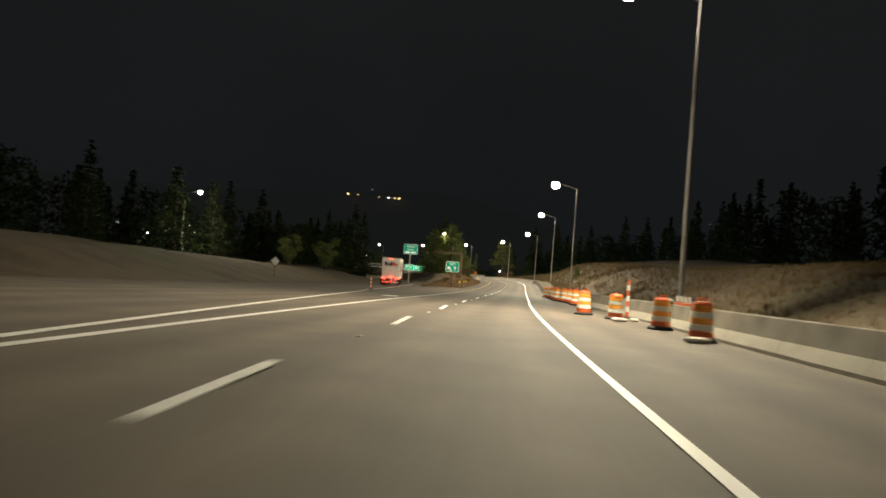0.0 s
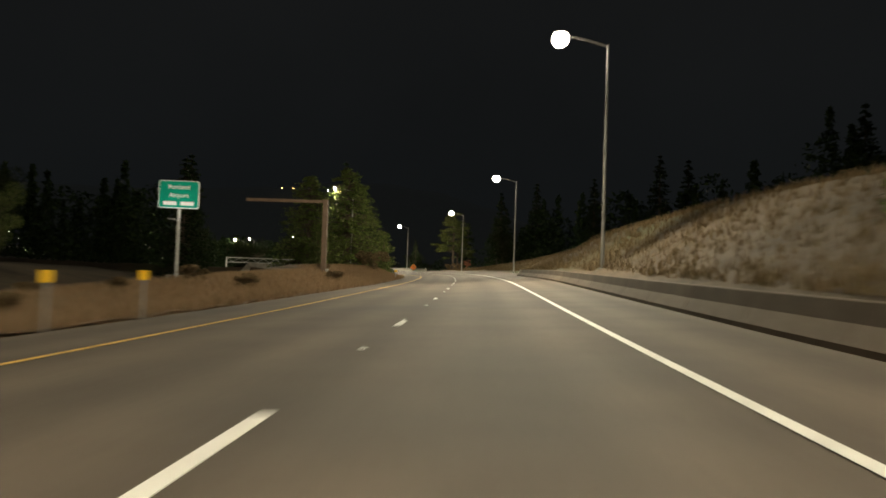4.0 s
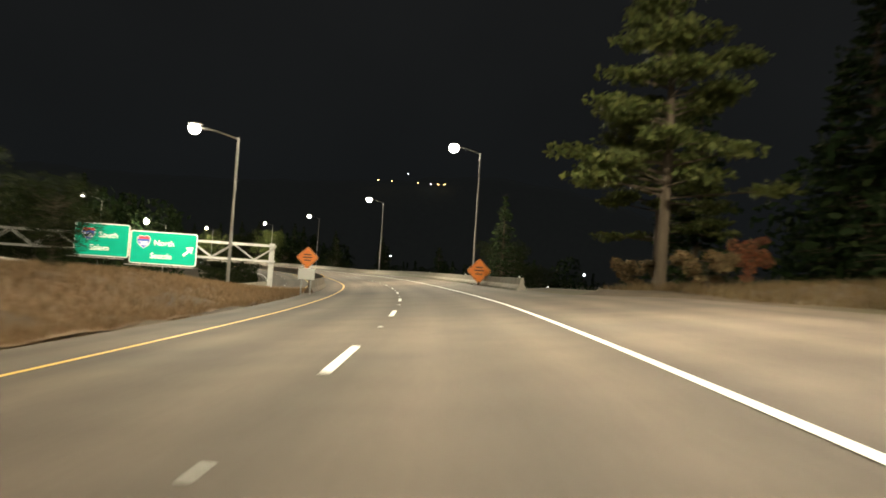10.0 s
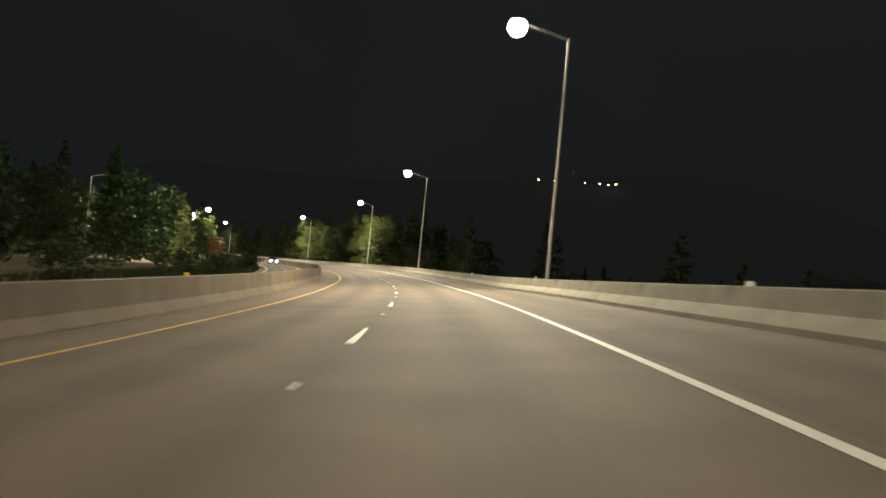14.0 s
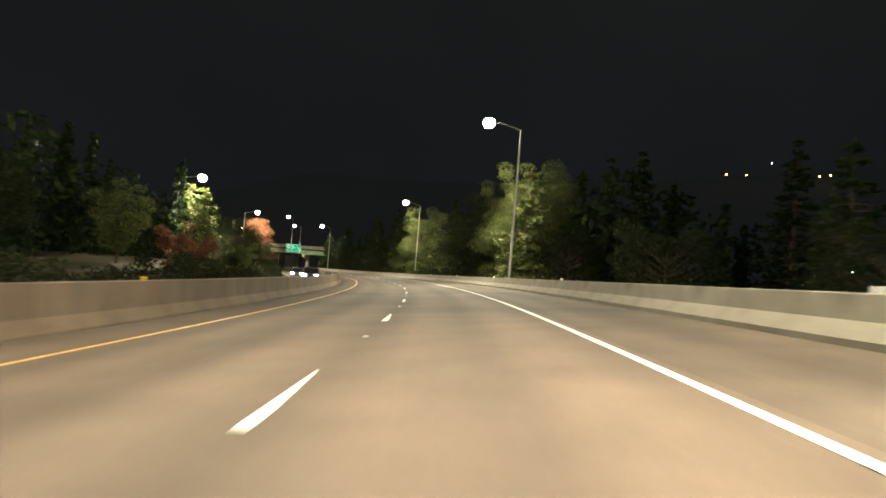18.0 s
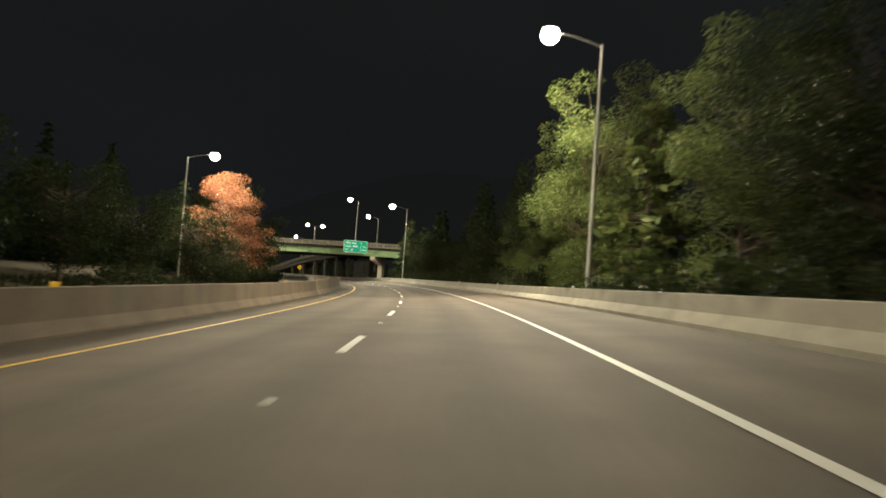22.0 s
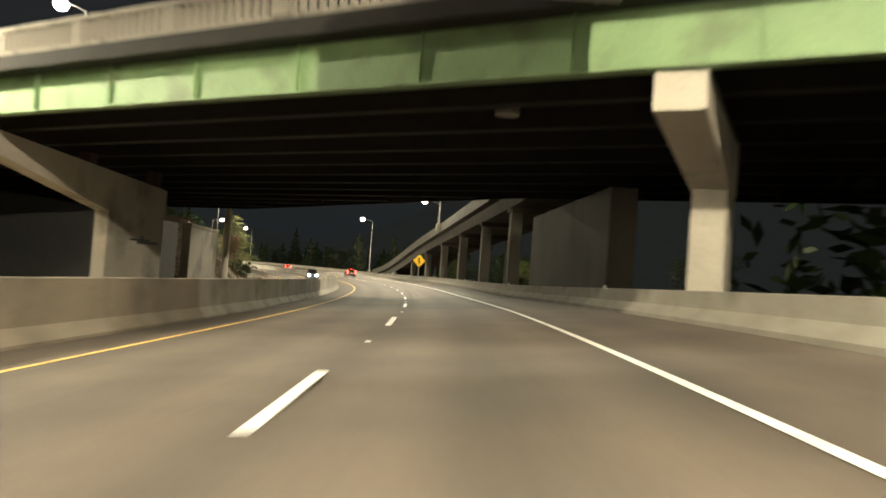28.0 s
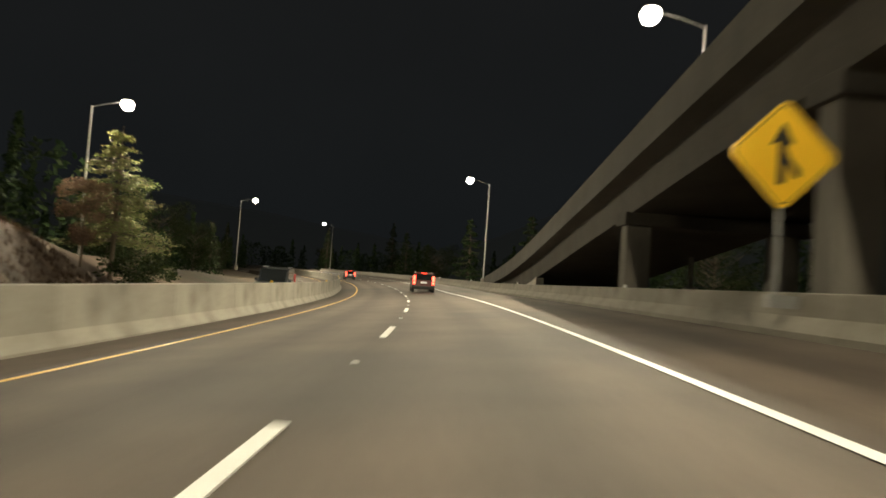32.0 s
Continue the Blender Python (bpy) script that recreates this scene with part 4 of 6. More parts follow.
def bent(ends, x0, x1, low, top, column, foot, fall=0.0):
    """A cap beam that reaches out from one broad column."""
    m, length = between(*ends)
    ob = thing("bridge_bent", m, "pale concrete bent with a long cap beam under the overpass", "bridge pier", "overpass bents")
    part("cap_beam", prism([(-0.2, low + 0.1), (length - column, low - 0.75 - fall), (length, low - 0.75 - fall), (length, top - fall), (-0.2, top)], x0, x1), PIER_CONCRETE, ob)
    part("column", boxes((x0 + 0.05, length - column, foot, x1 - 0.05, length - 0.05, low - 0.7 - fall), bevel=0.05), PIER_CONCRETE, ob)
    part("footing", boxes((x0 - 0.25, length - column - 0.4, foot - 0.5, x1 + 0.25, length + 0.3, foot + 0.3)), DARK_CONCRETE, ob)
    for y in (0.6, length * 0.5, length - 0.8):
        part("bearing", boxes(((x0 + x1) / 2 - 0.3, y - 0.3, top - fall, (x0 + x1) / 2 + 0.3, y + 0.3, top + 0.12)), DARK_STEEL, ob)
    return ob


bent((753.8, -20.3, 769.2, -18.1), -0.85, 0.0, 6.3, 7.25, 6.0, -2.5, 0.85)
bent((740.5, 1.85, 748.0, 5.6), 0.0, 1.1, 4.55, 5.5, 2.2, -2.2)
# this wall's dark tone stands in for deep shade
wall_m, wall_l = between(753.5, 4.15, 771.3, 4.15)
pier_wall = tagged(part("pier_wall", boxes((0, 0, -2.5, 1.1, wall_l, 4.75), bevel=0.06), SHADED_PIER), "broad concrete pier wall under the overpass, shade put into its colour", "bridge pier")
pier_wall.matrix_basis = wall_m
panel_m, panel_l = between(780.6, -19.5, 792.6, -20.0)
panel = tagged(part("abutment_panel", boxes((-0.6, 0, -2.5, 0, panel_l, 5.05), bevel=0.05), PIER_CONCRETE), "pale concrete panel along the opposite carriageway", "abutment")
panel.matrix_basis = panel_m
part("coping", boxes((-0.68, -0.04, 5.055, 0.07, panel_l + 0.04, 5.3), bevel=0.03), PIER_CONCRETE, panel)
part("footing", boxes((-0.7, -0.1, -2.5, 0.16, panel_l + 0.1, 0.22), bevel=0.04), PIER_CONCRETE, panel)
low_m, low_l = between(779.0, -23.6, 782.0, -24.4)
low_panel = tagged(part("abutment_panel", boxes((-0.5, 0, -2.5, 0, low_l, 2.2), bevel=0.05), PIER_CONCRETE), "low white concrete panel behind the larger one", "abutment")
low_panel.matrix_basis = low_m
part("coping", boxes((-0.57, -0.04, 2.205, 0.06, low_l + 0.04, 2.38), bevel=0.03), PIER_CONCRETE, low_panel)
# abutment wall painted as dark as the shade it stands in
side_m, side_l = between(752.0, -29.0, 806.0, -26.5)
side_wall = tagged(part("abutment_wall", boxes((-1.2, 0, -3.0, 0, side_l, 6.6), bevel=0.05), SHADED_STEEL), "abutment wall under the overpass, coloured near black for shade", "abutment")
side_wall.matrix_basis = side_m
shaft = tagged(part("round_pier", turned([(0.3, -2.5), (0.3, 7.5)], 18), PIER_CONCRETE), "slim round concrete pier beside the opposite carriageway", "bridge pier")
shaft.matrix_basis = road_pose(793.2, -19.3, 0)

# dark stroke on one column
scrawl = part("dark_scrawl", boxes((0.0, 11.4, 3.3, 0.008, 13.6, 3.42), (0.0, 12.2, 3.15, 0.008, 14.6, 3.3), (0.0, 12.6, 3.42, 0.008, 12.9, 3.6)), SIGN_BLACK)
scrawl.matrix_basis = between(753.8, -20.3, 769.2, -18.1)[0] @ pose(-0.05, 0, 0)
tagged(scrawl, "dark scrawl painted on the concrete column", "graffiti")

RAMP_S = np.array([757.0, 783, 803, 824.5, 839.5, 857.5, 876.5, 906.5])
RAMP_H = [8.9, 8.8, 8.5, 7.6, 6.7, 5.1, 3.2, 0.9]
RAMP_D = [3.3, 3.3, 3.3, 3.3, 3.3, 3.6, 4.3, 6.2]


def ramp_sheet(name, outline, mat, label):
    s = np.arange(757, 906.1, 2.0)
    top, edge = eased(RAMP_S, RAMP_H, s), eased(RAMP_S, RAMP_D, s)
    o = outline + [outline[0]]
    places = np.stack([on_road(s, edge + d, top + h) for d, h in o], 1)
    ob = new(name, grid_mesh(name, places, mat, smooth=False))
    ob.parent = ramp
    return tagged(ob, label)


ramp = thing("elevated_ramp", Matrix(), "weathered concrete ramp that comes down beside the motorway", "ramp")
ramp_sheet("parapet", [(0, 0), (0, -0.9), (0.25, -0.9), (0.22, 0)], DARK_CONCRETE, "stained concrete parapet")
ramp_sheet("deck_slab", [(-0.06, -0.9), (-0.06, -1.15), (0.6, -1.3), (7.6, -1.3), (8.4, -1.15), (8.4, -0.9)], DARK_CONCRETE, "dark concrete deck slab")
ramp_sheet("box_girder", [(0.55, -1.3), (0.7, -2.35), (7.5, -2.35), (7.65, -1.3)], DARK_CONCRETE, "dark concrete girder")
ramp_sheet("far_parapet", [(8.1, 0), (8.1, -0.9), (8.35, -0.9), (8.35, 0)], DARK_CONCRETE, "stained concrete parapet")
for s in (780.2, 794.8, 809.4, 823.6, 837.6, 851.4):
    top = float(eased(RAMP_S, RAMP_H, np.array([s]))[0]) - 2.3
    col = thing("ramp_pier", road_pose(s, 4.55, 0), "square concrete pier under the elevated ramp", "bridge pier", "ramp piers")
    part("shaft", boxes((-0.45, -0.4, -4.5, 0.45, 0.4, top - 0.4), bevel=0.05), RAMP_PIER, col)
    part("shaft", boxes((5.0, -0.4, -4.5, 5.9, 0.4, top - 0.4), bevel=0.05), RAMP_PIER, col)
    part("pier_head", boxes((-0.6, -0.7, top - 0.45, 6.4, 0.7, top + 0.02), bevel=0.03), DARK_CONCRETE, col)
end_wall = tagged(part("ramp_abutment", prism([(0, -1), (26, -1), (26, -0.2), (0, 1.4)], -0.25, 0.25), PIER_CONCRETE), "sloping concrete side wall where the ramp meets the road", "abutment")
end_wall.matrix_basis = road_pose(873.5, 5.1, 0, -3)


# ---- signs ----
def words(parent, body, x, z, size, mat, y=-0.03, align="LEFT"):
    cu = bpy.data.curves.new("lettering", "FONT")
    cu.body, cu.size, cu.extrude, cu.align_x, cu.offset = body, size, 0.003, align, 0.006
    tmp = bpy.data.objects.new("lettering", cu)
    me = bpy.data.meshes.new_from_object(tmp)
    bpy.data.objects.remove(tmp)
    whole = bmesh.new()
    whole.from_mesh(me)
    left = set(whole.verts)
    while left:
        island, edge = set(), [left.pop()]
        while edge:
            v = edge.pop()
            island.add(v)
            for e in v.link_edges:
                w = e.other_vert(v)
                if w in left:
                    left.discard(w)
                    edge.append(w)
        one, to = bmesh.new(), {}
        for v in island:
            to[v] = one.verts.new(v.co)
        for f in {f for v in island for f in v.link_faces}:
            one.faces.new([to[v] for v in f.verts])
        ob = part("letter", one, mat, parent)
        ob.matrix_basis = pose(x, y, z, 90, 0, 0)
    whole.free()


def rounded(w, h, r, y0, y1, cx=0.0, cz=0.0):
    """A board with rounded corners facing -y."""
    o = []
    for sx, sz, a0 in ((1, 1, 0), (-1, 1, 90), (-1, -1, 180), (1, -1, 270)):
        for a in (0, 30, 60, 90):
            o.append((cx + sx * (w / 2 - r) + r * math.cos(radians(a0 + a)), cz + sz * (h / 2 - r) + r * math.sin(radians(a0 + a))))
    return prism(o, y0, y1, "Y")


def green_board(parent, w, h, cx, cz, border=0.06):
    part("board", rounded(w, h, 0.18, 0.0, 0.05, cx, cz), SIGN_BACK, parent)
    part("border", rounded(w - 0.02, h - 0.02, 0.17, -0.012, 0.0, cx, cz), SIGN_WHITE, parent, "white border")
    part("green_face", rounded(w - 0.02 - 2 * border, h - 0.02 - 2 * border, 0.13, -0.022, -0.01, cx, cz), SIGN_GREEN, parent, "green face toned up for headlight return")


def shield(parent, x, z, size, number=""):
    o = [(-0.5, 0.3), (-0.32, 0.5), (0, 0.43), (0.32, 0.5), (0.5, 0.3), (0.5, 0), (0.36, -0.28), (0, -0.55), (-0.36, -0.28), (-0.5, 0)]
    part("shield_border", prism([(x + u * size * 1.08, z + v * size * 1.08) for u, v in o], -0.03, -0.02, "Y"), SIGN_WHITE, parent)
    part("shield", prism([(x + u * size, z + v * size) for u, v in o], -0.036, -0.03, "Y"), SIGN_BLUE, parent, "blue route shield")
    part("shield_band", prism([(x + u * size, z + v * size) for u, v in ((-0.48, 0.22), (0.48, 0.22), (0.48, 0.32), (0.32, 0.48), (0, 0.42), (-0.32, 0.48), (-0.48, 0.32))], -0.041, -0.036, "Y"), SIGN_RED, parent, "red band of the shield")
    if number:
        big = 0.78 if len(number) < 2 else 0.5
        words(parent, number, x, z - (0.14 + 0.36 * big) * size, size * big, SIGN_WHITE, -0.04, "CENTER")


def arrow(parent, x, z, size, angle, mat=None, y=-0.03):
    o = [(-0.09, -0.5), (0.09, -0.5), (0.09, 0.05), (0.34, 0.05), (0, 0.5), (-0.34, 0.05), (-0.09, 0.05)]
    c, s_ = math.cos(radians(angle)), math.sin(radians(angle))
    part("arrow", prism([(x + size * (u * c - v * s_), z + size * (u * s_ + v * c)) for u, v in o], y, y + 0.008, "Y"), mat or SIGN_WHITE, parent)


def bars(parent, rows, mat, y=-0.03):
    for x0, x1, z, h in rows:
        part("writing_bar", boxes((x0, y, z - h / 2, x1, y + 0.008, z + h / 2)), mat, parent)


def sign_light(m, power):
    """The lamp of a sign fixture, turned up at the board."""
    data = bpy.data.lights.new("sign_light", "SPOT")
    data.energy, data.color, data.shadow_soft_size = power * 10, (0.9, 1.0, 0.94), 0.12
    data.spot_size, data.spot_blend = radians(120), 0.6
    ob = new("sign_light", data)
    ob.matrix_basis = m @ pose(0, 0, 0, 140, 0, 0)


# distance sign on the overpass
dist = thing("distance_sign", Matrix.Translation(on_road(737.6, -2.1, 6.05)) @ pose(0, 0, 0, 0, 0, heading(736) + 1.0), "green distance sign with white lettering fixed to the overpass", "road sign")
green_board(dist, 5.2, 2.62, 0, 1.55)
for row, (left, right) in enumerate((("43rd  Ave.", "4"), ("Lloyd  Blvd.", "5 1/2"), ("JCT.", "6 3/4"))):
    words(dist, left, -2.2, 2.12 - 0.72 * row, 0.58 if row < 2 else 0.42, SIGN_WHITE)
    words(dist, right, 1.05, 2.12 - 0.72 * row, 0.58, SIGN_WHITE)
shield(dist, -0.75, 0.86, 0.52, "5")
part("walkway", boxes((-3.0, -0.9, 0.02, 2.4, -0.3, 0.07)), GALV, dist)
for x in (-2.0, -0.2, 1.7):
    part("bracket", rods(((x, 0.1, 0.2), (x, -1.5, -0.02), 0.035), ((x, -1.5, -0.02), (x, -1.7, 0.0), 0.05)), GALV, dist)
    part("sign_lamp", boxes((x - 0.3, -1.75, -0.08, x + 0.3, -1.5, 0.04), bevel=0.02), LAMP_HOUSING, dist)
    sign_light(dist.matrix_basis @ pose(x, -1.62, 0.06), 3.5)
part("hanger", boxes((-2.2, 0.05, 0.3, -2.1, 0.5, 2.6), (2.1, 0.05, 0.3, 2.2, 0.5, 2.6)), GALV, dist)

# exit sign on its wooden post
exit_sign = thing("exit_sign", road_pose(118.5, -11.9, -0.3, 4), "green exit sign with a white arrow on a wooden post", "road sign")
green_board(exit_sign, 2.1, 1.68, 0, 3.62)
words(exit_sign, "EXIT", 0.0, 3.9, 0.5, SIGN_WHITE, -0.03, "CENTER")
words(exit_sign, "9", 0.4, 3.1, 0.84, SIGN_WHITE, -0.03, "CENTER")
arrow(exit_sign, -0.42, 3.3, 0.95, 45)
part("post", boxes((-0.1, 0.06, -0.5, 0.1, 0.24, 4.2), bevel=0.015), DARK_STEEL, exit_sign, "weathered wooden post")

# tall guide sign beyond the gore
guide = thing("guide_sign", road_pose(168, -26.1, -0.5, 6), "green guide sign with white lettering on a single mast", "road sign")
green_board(guide, 3.2, 2.25, 0, 8.3)
words(guide, "Portland", 0, 8.73, 0.5, SIGN_WHITE, -0.03, "CENTER")
words(guide, "Airport", 0, 8.07, 0.5, SIGN_WHITE, -0.03, "CENTER")
bars(guide, ((-1.2, -0.15, 7.58, 0.3), (0.15, 1.2, 7.58, 0.3)), SIGN_WHITE)
part("mast", rods(((0, 0.2, -0.5), (0, 0.2, 8.6), 0.16, 0.13), n=12), GALV, guide)
part("sign_lamp", boxes((-0.25, -1.85, 6.16, 0.25, -1.6, 6.26), bevel=0.02), LAMP_HOUSING, guide, "lamp under the board")
sign_light(guide.matrix_basis @ pose(0, -1.7, 6.3), 14)
part("lamp_bracket", rods(((0, 0.2, 6.2), (0, -1.7, 6.2), 0.03)), GALV, guide)

# dark mast arm over the parallel roadway
mast = thing("mast_arm", road_pose(169, -14.4, 0, 0), "rust-brown steel mast with a long arm", "sign mast")
part("upright", boxes((-0.2, -0.2, -0.4, 0.2, 0.2, 7.0), bevel=0.03), DARK_STEEL, mast)
part("arm", boxes((-6.5, -0.1, 6.7, 0.1, 0.1, 6.95), bevel=0.02), DARK_STEEL, mast)
part("base_block", boxes((-0.4, -0.4, -0.4, 0.4, 0.4, 0.15)), CONCRETE, mast)
part("control_box", boxes((0.2, -0.15, 0.9, 0.4, 0.15, 1.4)), GALV, mast)

# truss gantry over the parallel roadway
gantry = thing("sign_gantry", road_pose(328.5, -13.4, -0.4, 3), "white-grey steel truss gantry over the parallel roadway", "sign gantry")
part("post", boxes((-0.2, -0.22, -2, 0.2, 0.22, 4.3), bevel=0.02), GALV, gantry)
part("post", boxes((-36.2, -0.22, -4, -35.8, 0.22, 4.3), bevel=0.02), GALV, gantry)
for z in (2.85, 4.1):
    for y in (-0.35, 0.35):
        part("chord", boxes((-36, y - 0.09, z - 0.09, 0.3, y + 0.09, z + 0.09)), GALV, gantry)
for k in range(22):
    x = -36 + k * 1.65
    for y in (-0.35, 0.35):
        part("brace", rods(((x, y, 2.9 if k % 2 else 4.05), (x + 1.65, y, 4.05 if k % 2 else 2.9), 0.055), n=6), GALV, gantry)
    if k % 2 == 0:
        part("cross_bar", rods(((x, -0.35, 4.1), (x, 0.35, 4.1), 0.04), n=6), GALV, gantry)
for cx, wide, rise, top, town, label in ((-8.2, 5.0, 0.0, "North", "Seattle", "green motorway sign with an arrow that names the north branch"), (-12.76, 4.0, 0.35, "South", "Salem", "green motorway sign that names the south branch")):
    sg = thing("direction_sign", road_pose(328.5, -13.4, -0.4, 3) @ pose(cx, -0.5, 0), label, "road sign")
    green_board(sg, wide, 2.55, 0, 3.3 + rise)
    shield(sg, -0.5 * wide + 1.0, 3.75 + rise, 0.9, "205")
    words(sg, top, -0.5 * wide + 1.75, 3.5 + rise, 0.6, SIGN_WHITE)
    words(sg, town, -0.15, 2.5 + rise, 0.6, SIGN_WHITE, -0.03, "CENTER")
    if top == "North":
        arrow(sg, 1.85, 3.2, 1.0, -45)
    for x in (-0.32 * wide, 0.32 * wide):
        part("hanger", boxes((x - 0.05, 0.05, 2.4, x + 0.05, 0.2, 4.4)), GALV, sg)
    part("light_rail", boxes((-0.5 * wide, -1.25, 1.9 + rise, 0.5 * wide, -1.18, 1.97 + rise)), GALV, sg)
    for x in (-0.3 * wide, 0.3 * wide):
        part("rail_arm", rods(((x, 0.05, 2.1 + rise), (x, -1.2, 1.93 + rise), 0.03), n=6), GALV, sg)


def diamond(name, m, half, centre, face, label, category="warning sign", legs=None):
    ob = thing(name, m, label, category)
    r = half * 0.9
    o = [(r, 0.08 * half), (0.08 * half, r), (-0.08 * half, r), (-r, 0.08 * half), (-r, -0.08 * half), (-0.08 * half, -r), (0.08 * half, -r), (r, -0.08 * half)]
    o = [(u * 1.08, centre + v * 1.08) for u, v in o]
    part("panel", prism(o, 0, 0.02, "Y"), SIGN_BACK, ob)
    part("face", prism([(u * 0.995, centre + (v - centre) * 0.995) for u, v in o], -0.008, 0, "Y"), face, ob)
    inner = [[(u * f, centre + (v - centre) * f) for u, v in o] for f in (0.93, 0.9)]
    bm = bmesh.new()
    for a, b in zip(range(8), range(1, 9)):
        b %= 8
        bm.faces.new([bm.verts.new((u, -0.012, v)) for u, v in (inner[0][a], inner[0][b], inner[1][b], inner[1][a])])
    part("border", bm, SIGN_BLACK, ob)
    return ob


merge = diamond("merge_sign", road_pose(837.0, 3.05, 0.0, 2), 0.93, 3.1, SIGN_YELLOW, "yellow diamond merge sign with a black arrow")
part("arrow", prism([(-0.1, 2.6), (0.04, 2.6), (0.04, 3.3), (0.17, 3.27), (-0.03, 3.66), (-0.23, 3.27), (-0.1, 3.3)], -0.014, -0.006, "Y"), SIGN_BLACK, merge)
part("merge_branch", prism([(0.02, 3.02), (0.2, 2.72), (0.29, 2.72), (0.29, 2.84), (0.1, 3.06), (0.02, 3.24)], -0.0145, -0.0065, "Y"), SIGN_BLACK, merge)
part("post", rods(((0, 0.06, 0.5), (0, 0.06, 3.9), 0.045)), GALV, merge)
part("foot", boxes((-0.12, 0.0, 0.5, 0.5, 0.14, 0.72)), GALV, merge)

work = diamond("road_works_sign", road_pose(317.5, -9.65, -0.15, 3), 0.72, 2.6, SIGN_ORANGE, "orange diamond road works sign above a white plate")
bars(work, ((-0.24, 0.24, 2.79, 0.055), (-0.3, 0.3, 2.6, 0.055), (-0.2, 0.2, 2.41, 0.055)), SIGN_BLACK, -0.016)
part("plate", rounded(1.08, 0.72, 0.05, -0.006, 0.015, 0, 1.5), SIGN_WHITE, work, "white rectangular plate below")
for x in (-0.3, 0.3):
    part("post", boxes((x - 0.045, 0.03, -0.4, x + 0.045, 0.12, 2.7)), GALV, work)

rollup = diamond("portable_sign", road_pose(325.5, 3.0, 0, 2), 0.95, 1.16, SIGN_ORANGE, "orange fabric work-zone diamond on a low portable stand")
bars(rollup, ((-0.26, 0.26, 1.45, 0.08), (-0.36, 0.36, 1.2, 0.08)), SIGN_BLACK, -0.016)
words(rollup, "AHEAD", 0, 0.87, 0.17, SIGN_BLACK, -0.014, "CENTER")
part("mast", boxes((-0.03, 0.03, 0.1, 0.03, 0.07, 2.0)), GALV, rollup)
for a in (45, 135, 225, 315):
    part("leg", rods(((0, 0.05, 0.22), (0.8 * math.cos(radians(a)), 0.05 + 0.8 * math.sin(radians(a)), 0.02), 0.022), n=6), GALV, rollup)
part("spring_base", turned([(0.1, 0.06), (0.12, 0.2), (0.08, 0.32)], 12), DARK_STEEL, rollup)

old = diamond("warning_sign", road_pose(96, -33.5, 0.3, 15), 0.6, 2.3, SIGN_WHITE, "pale diamond sign at the far verge")
part("post", boxes((-0.05, 0.02, -1, 0.05, 0.09, 2.7)), DARK_STEEL, old)


# ---- work-zone barrels and tubes ----
def barrel():
    ob = thing("traffic_barrel", Matrix(), "orange and white striped traffic barrel on a rubber ring", "traffic barrel", "work-zone barrels")
    part("rubber_ring", turned([(0.4, 0.0), (0.42, 0.05), (0.36, 0.11), (0.31, 0.12)], 24), RUBBER, ob)
    levels = [(0.29, 0.1), (0.29, 0.28), (0.275, 0.45), (0.265, 0.61), (0.255, 0.77), (0.245, 0.93), (0.235, 1.0)]
    mats = [BARREL_ORANGE, SIGN_WHITE, REFLECT_ORANGE, SIGN_WHITE, REFLECT_ORANGE, BARREL_ORANGE]
    for (a, b), m in zip(zip(levels, levels[1:]), mats):
        part("white_band" if m is SIGN_WHITE else "orange_band", turned([(a[0] + 0.012, a[1]), (a[0] + 0.016, a[1] + 0.02), (b[0] + 0.012, b[1] - 0.025), (b[0] - 0.004, b[1] - 0.012), (b[0] - 0.004, b[1])], 24), m, ob)
    part("lid", turned([(0.235, 0.985), (0.2, 1.02), (0.06, 1.04)], 24), BARREL_ORANGE, ob)
    part("handle", boxes((-0.13, -0.02, 1.02, -0.1, 0.02, 1.12), (0.1, -0.02, 1.02, 0.13, 0.02, 1.12), (-0.13, -0.02, 1.09, 0.13, 0.02, 1.13)), BARREL_ORANGE, ob)
    return ob


first = barrel()
for k, (s, d) in enumerate(((19.7, 3.85), (24.5, 3.8), (30.3, 3.15), (33.5, 2.2), (44.1, 3.2), (49.8, 3.05), (54.2, 2.93), (57.9, 2.75), (61.0, 2.35), (64.6, 2.35), (66.4, 2.34), (69.9, 2.24), (75.4, 1.9))):
    m = road_pose(s, d, 0, 37 * k)
    if k:
        copy_thing(first, m)
    else:
        first.matrix_basis = m


def tube(s, d, h):
    ob = thing("delineator_tube", road_pose(s, d, 0), "slim orange marker tube with pale bands", "traffic tube", "marker tubes")
    part("base", turned([(0.22, 0), (0.2, 0.05), (0.08, 0.08)], 16), RUBBER, ob)
    n = 7
    for k in range(n):
        r = 0.075 - 0.02 * k / n
        part("orange_band" if k % 2 == 0 else "white_band", turned([(r, 0.06 + h * k / n), (r - 0.002, 0.06 + h * (k + 1) / n)], 14), BARREL_ORANGE if k % 2 == 0 else SIGN_WHITE, ob)
    return ob


tube(66.5, -14.2, 1.15)
tube(32.5, 3.95, 1.6)


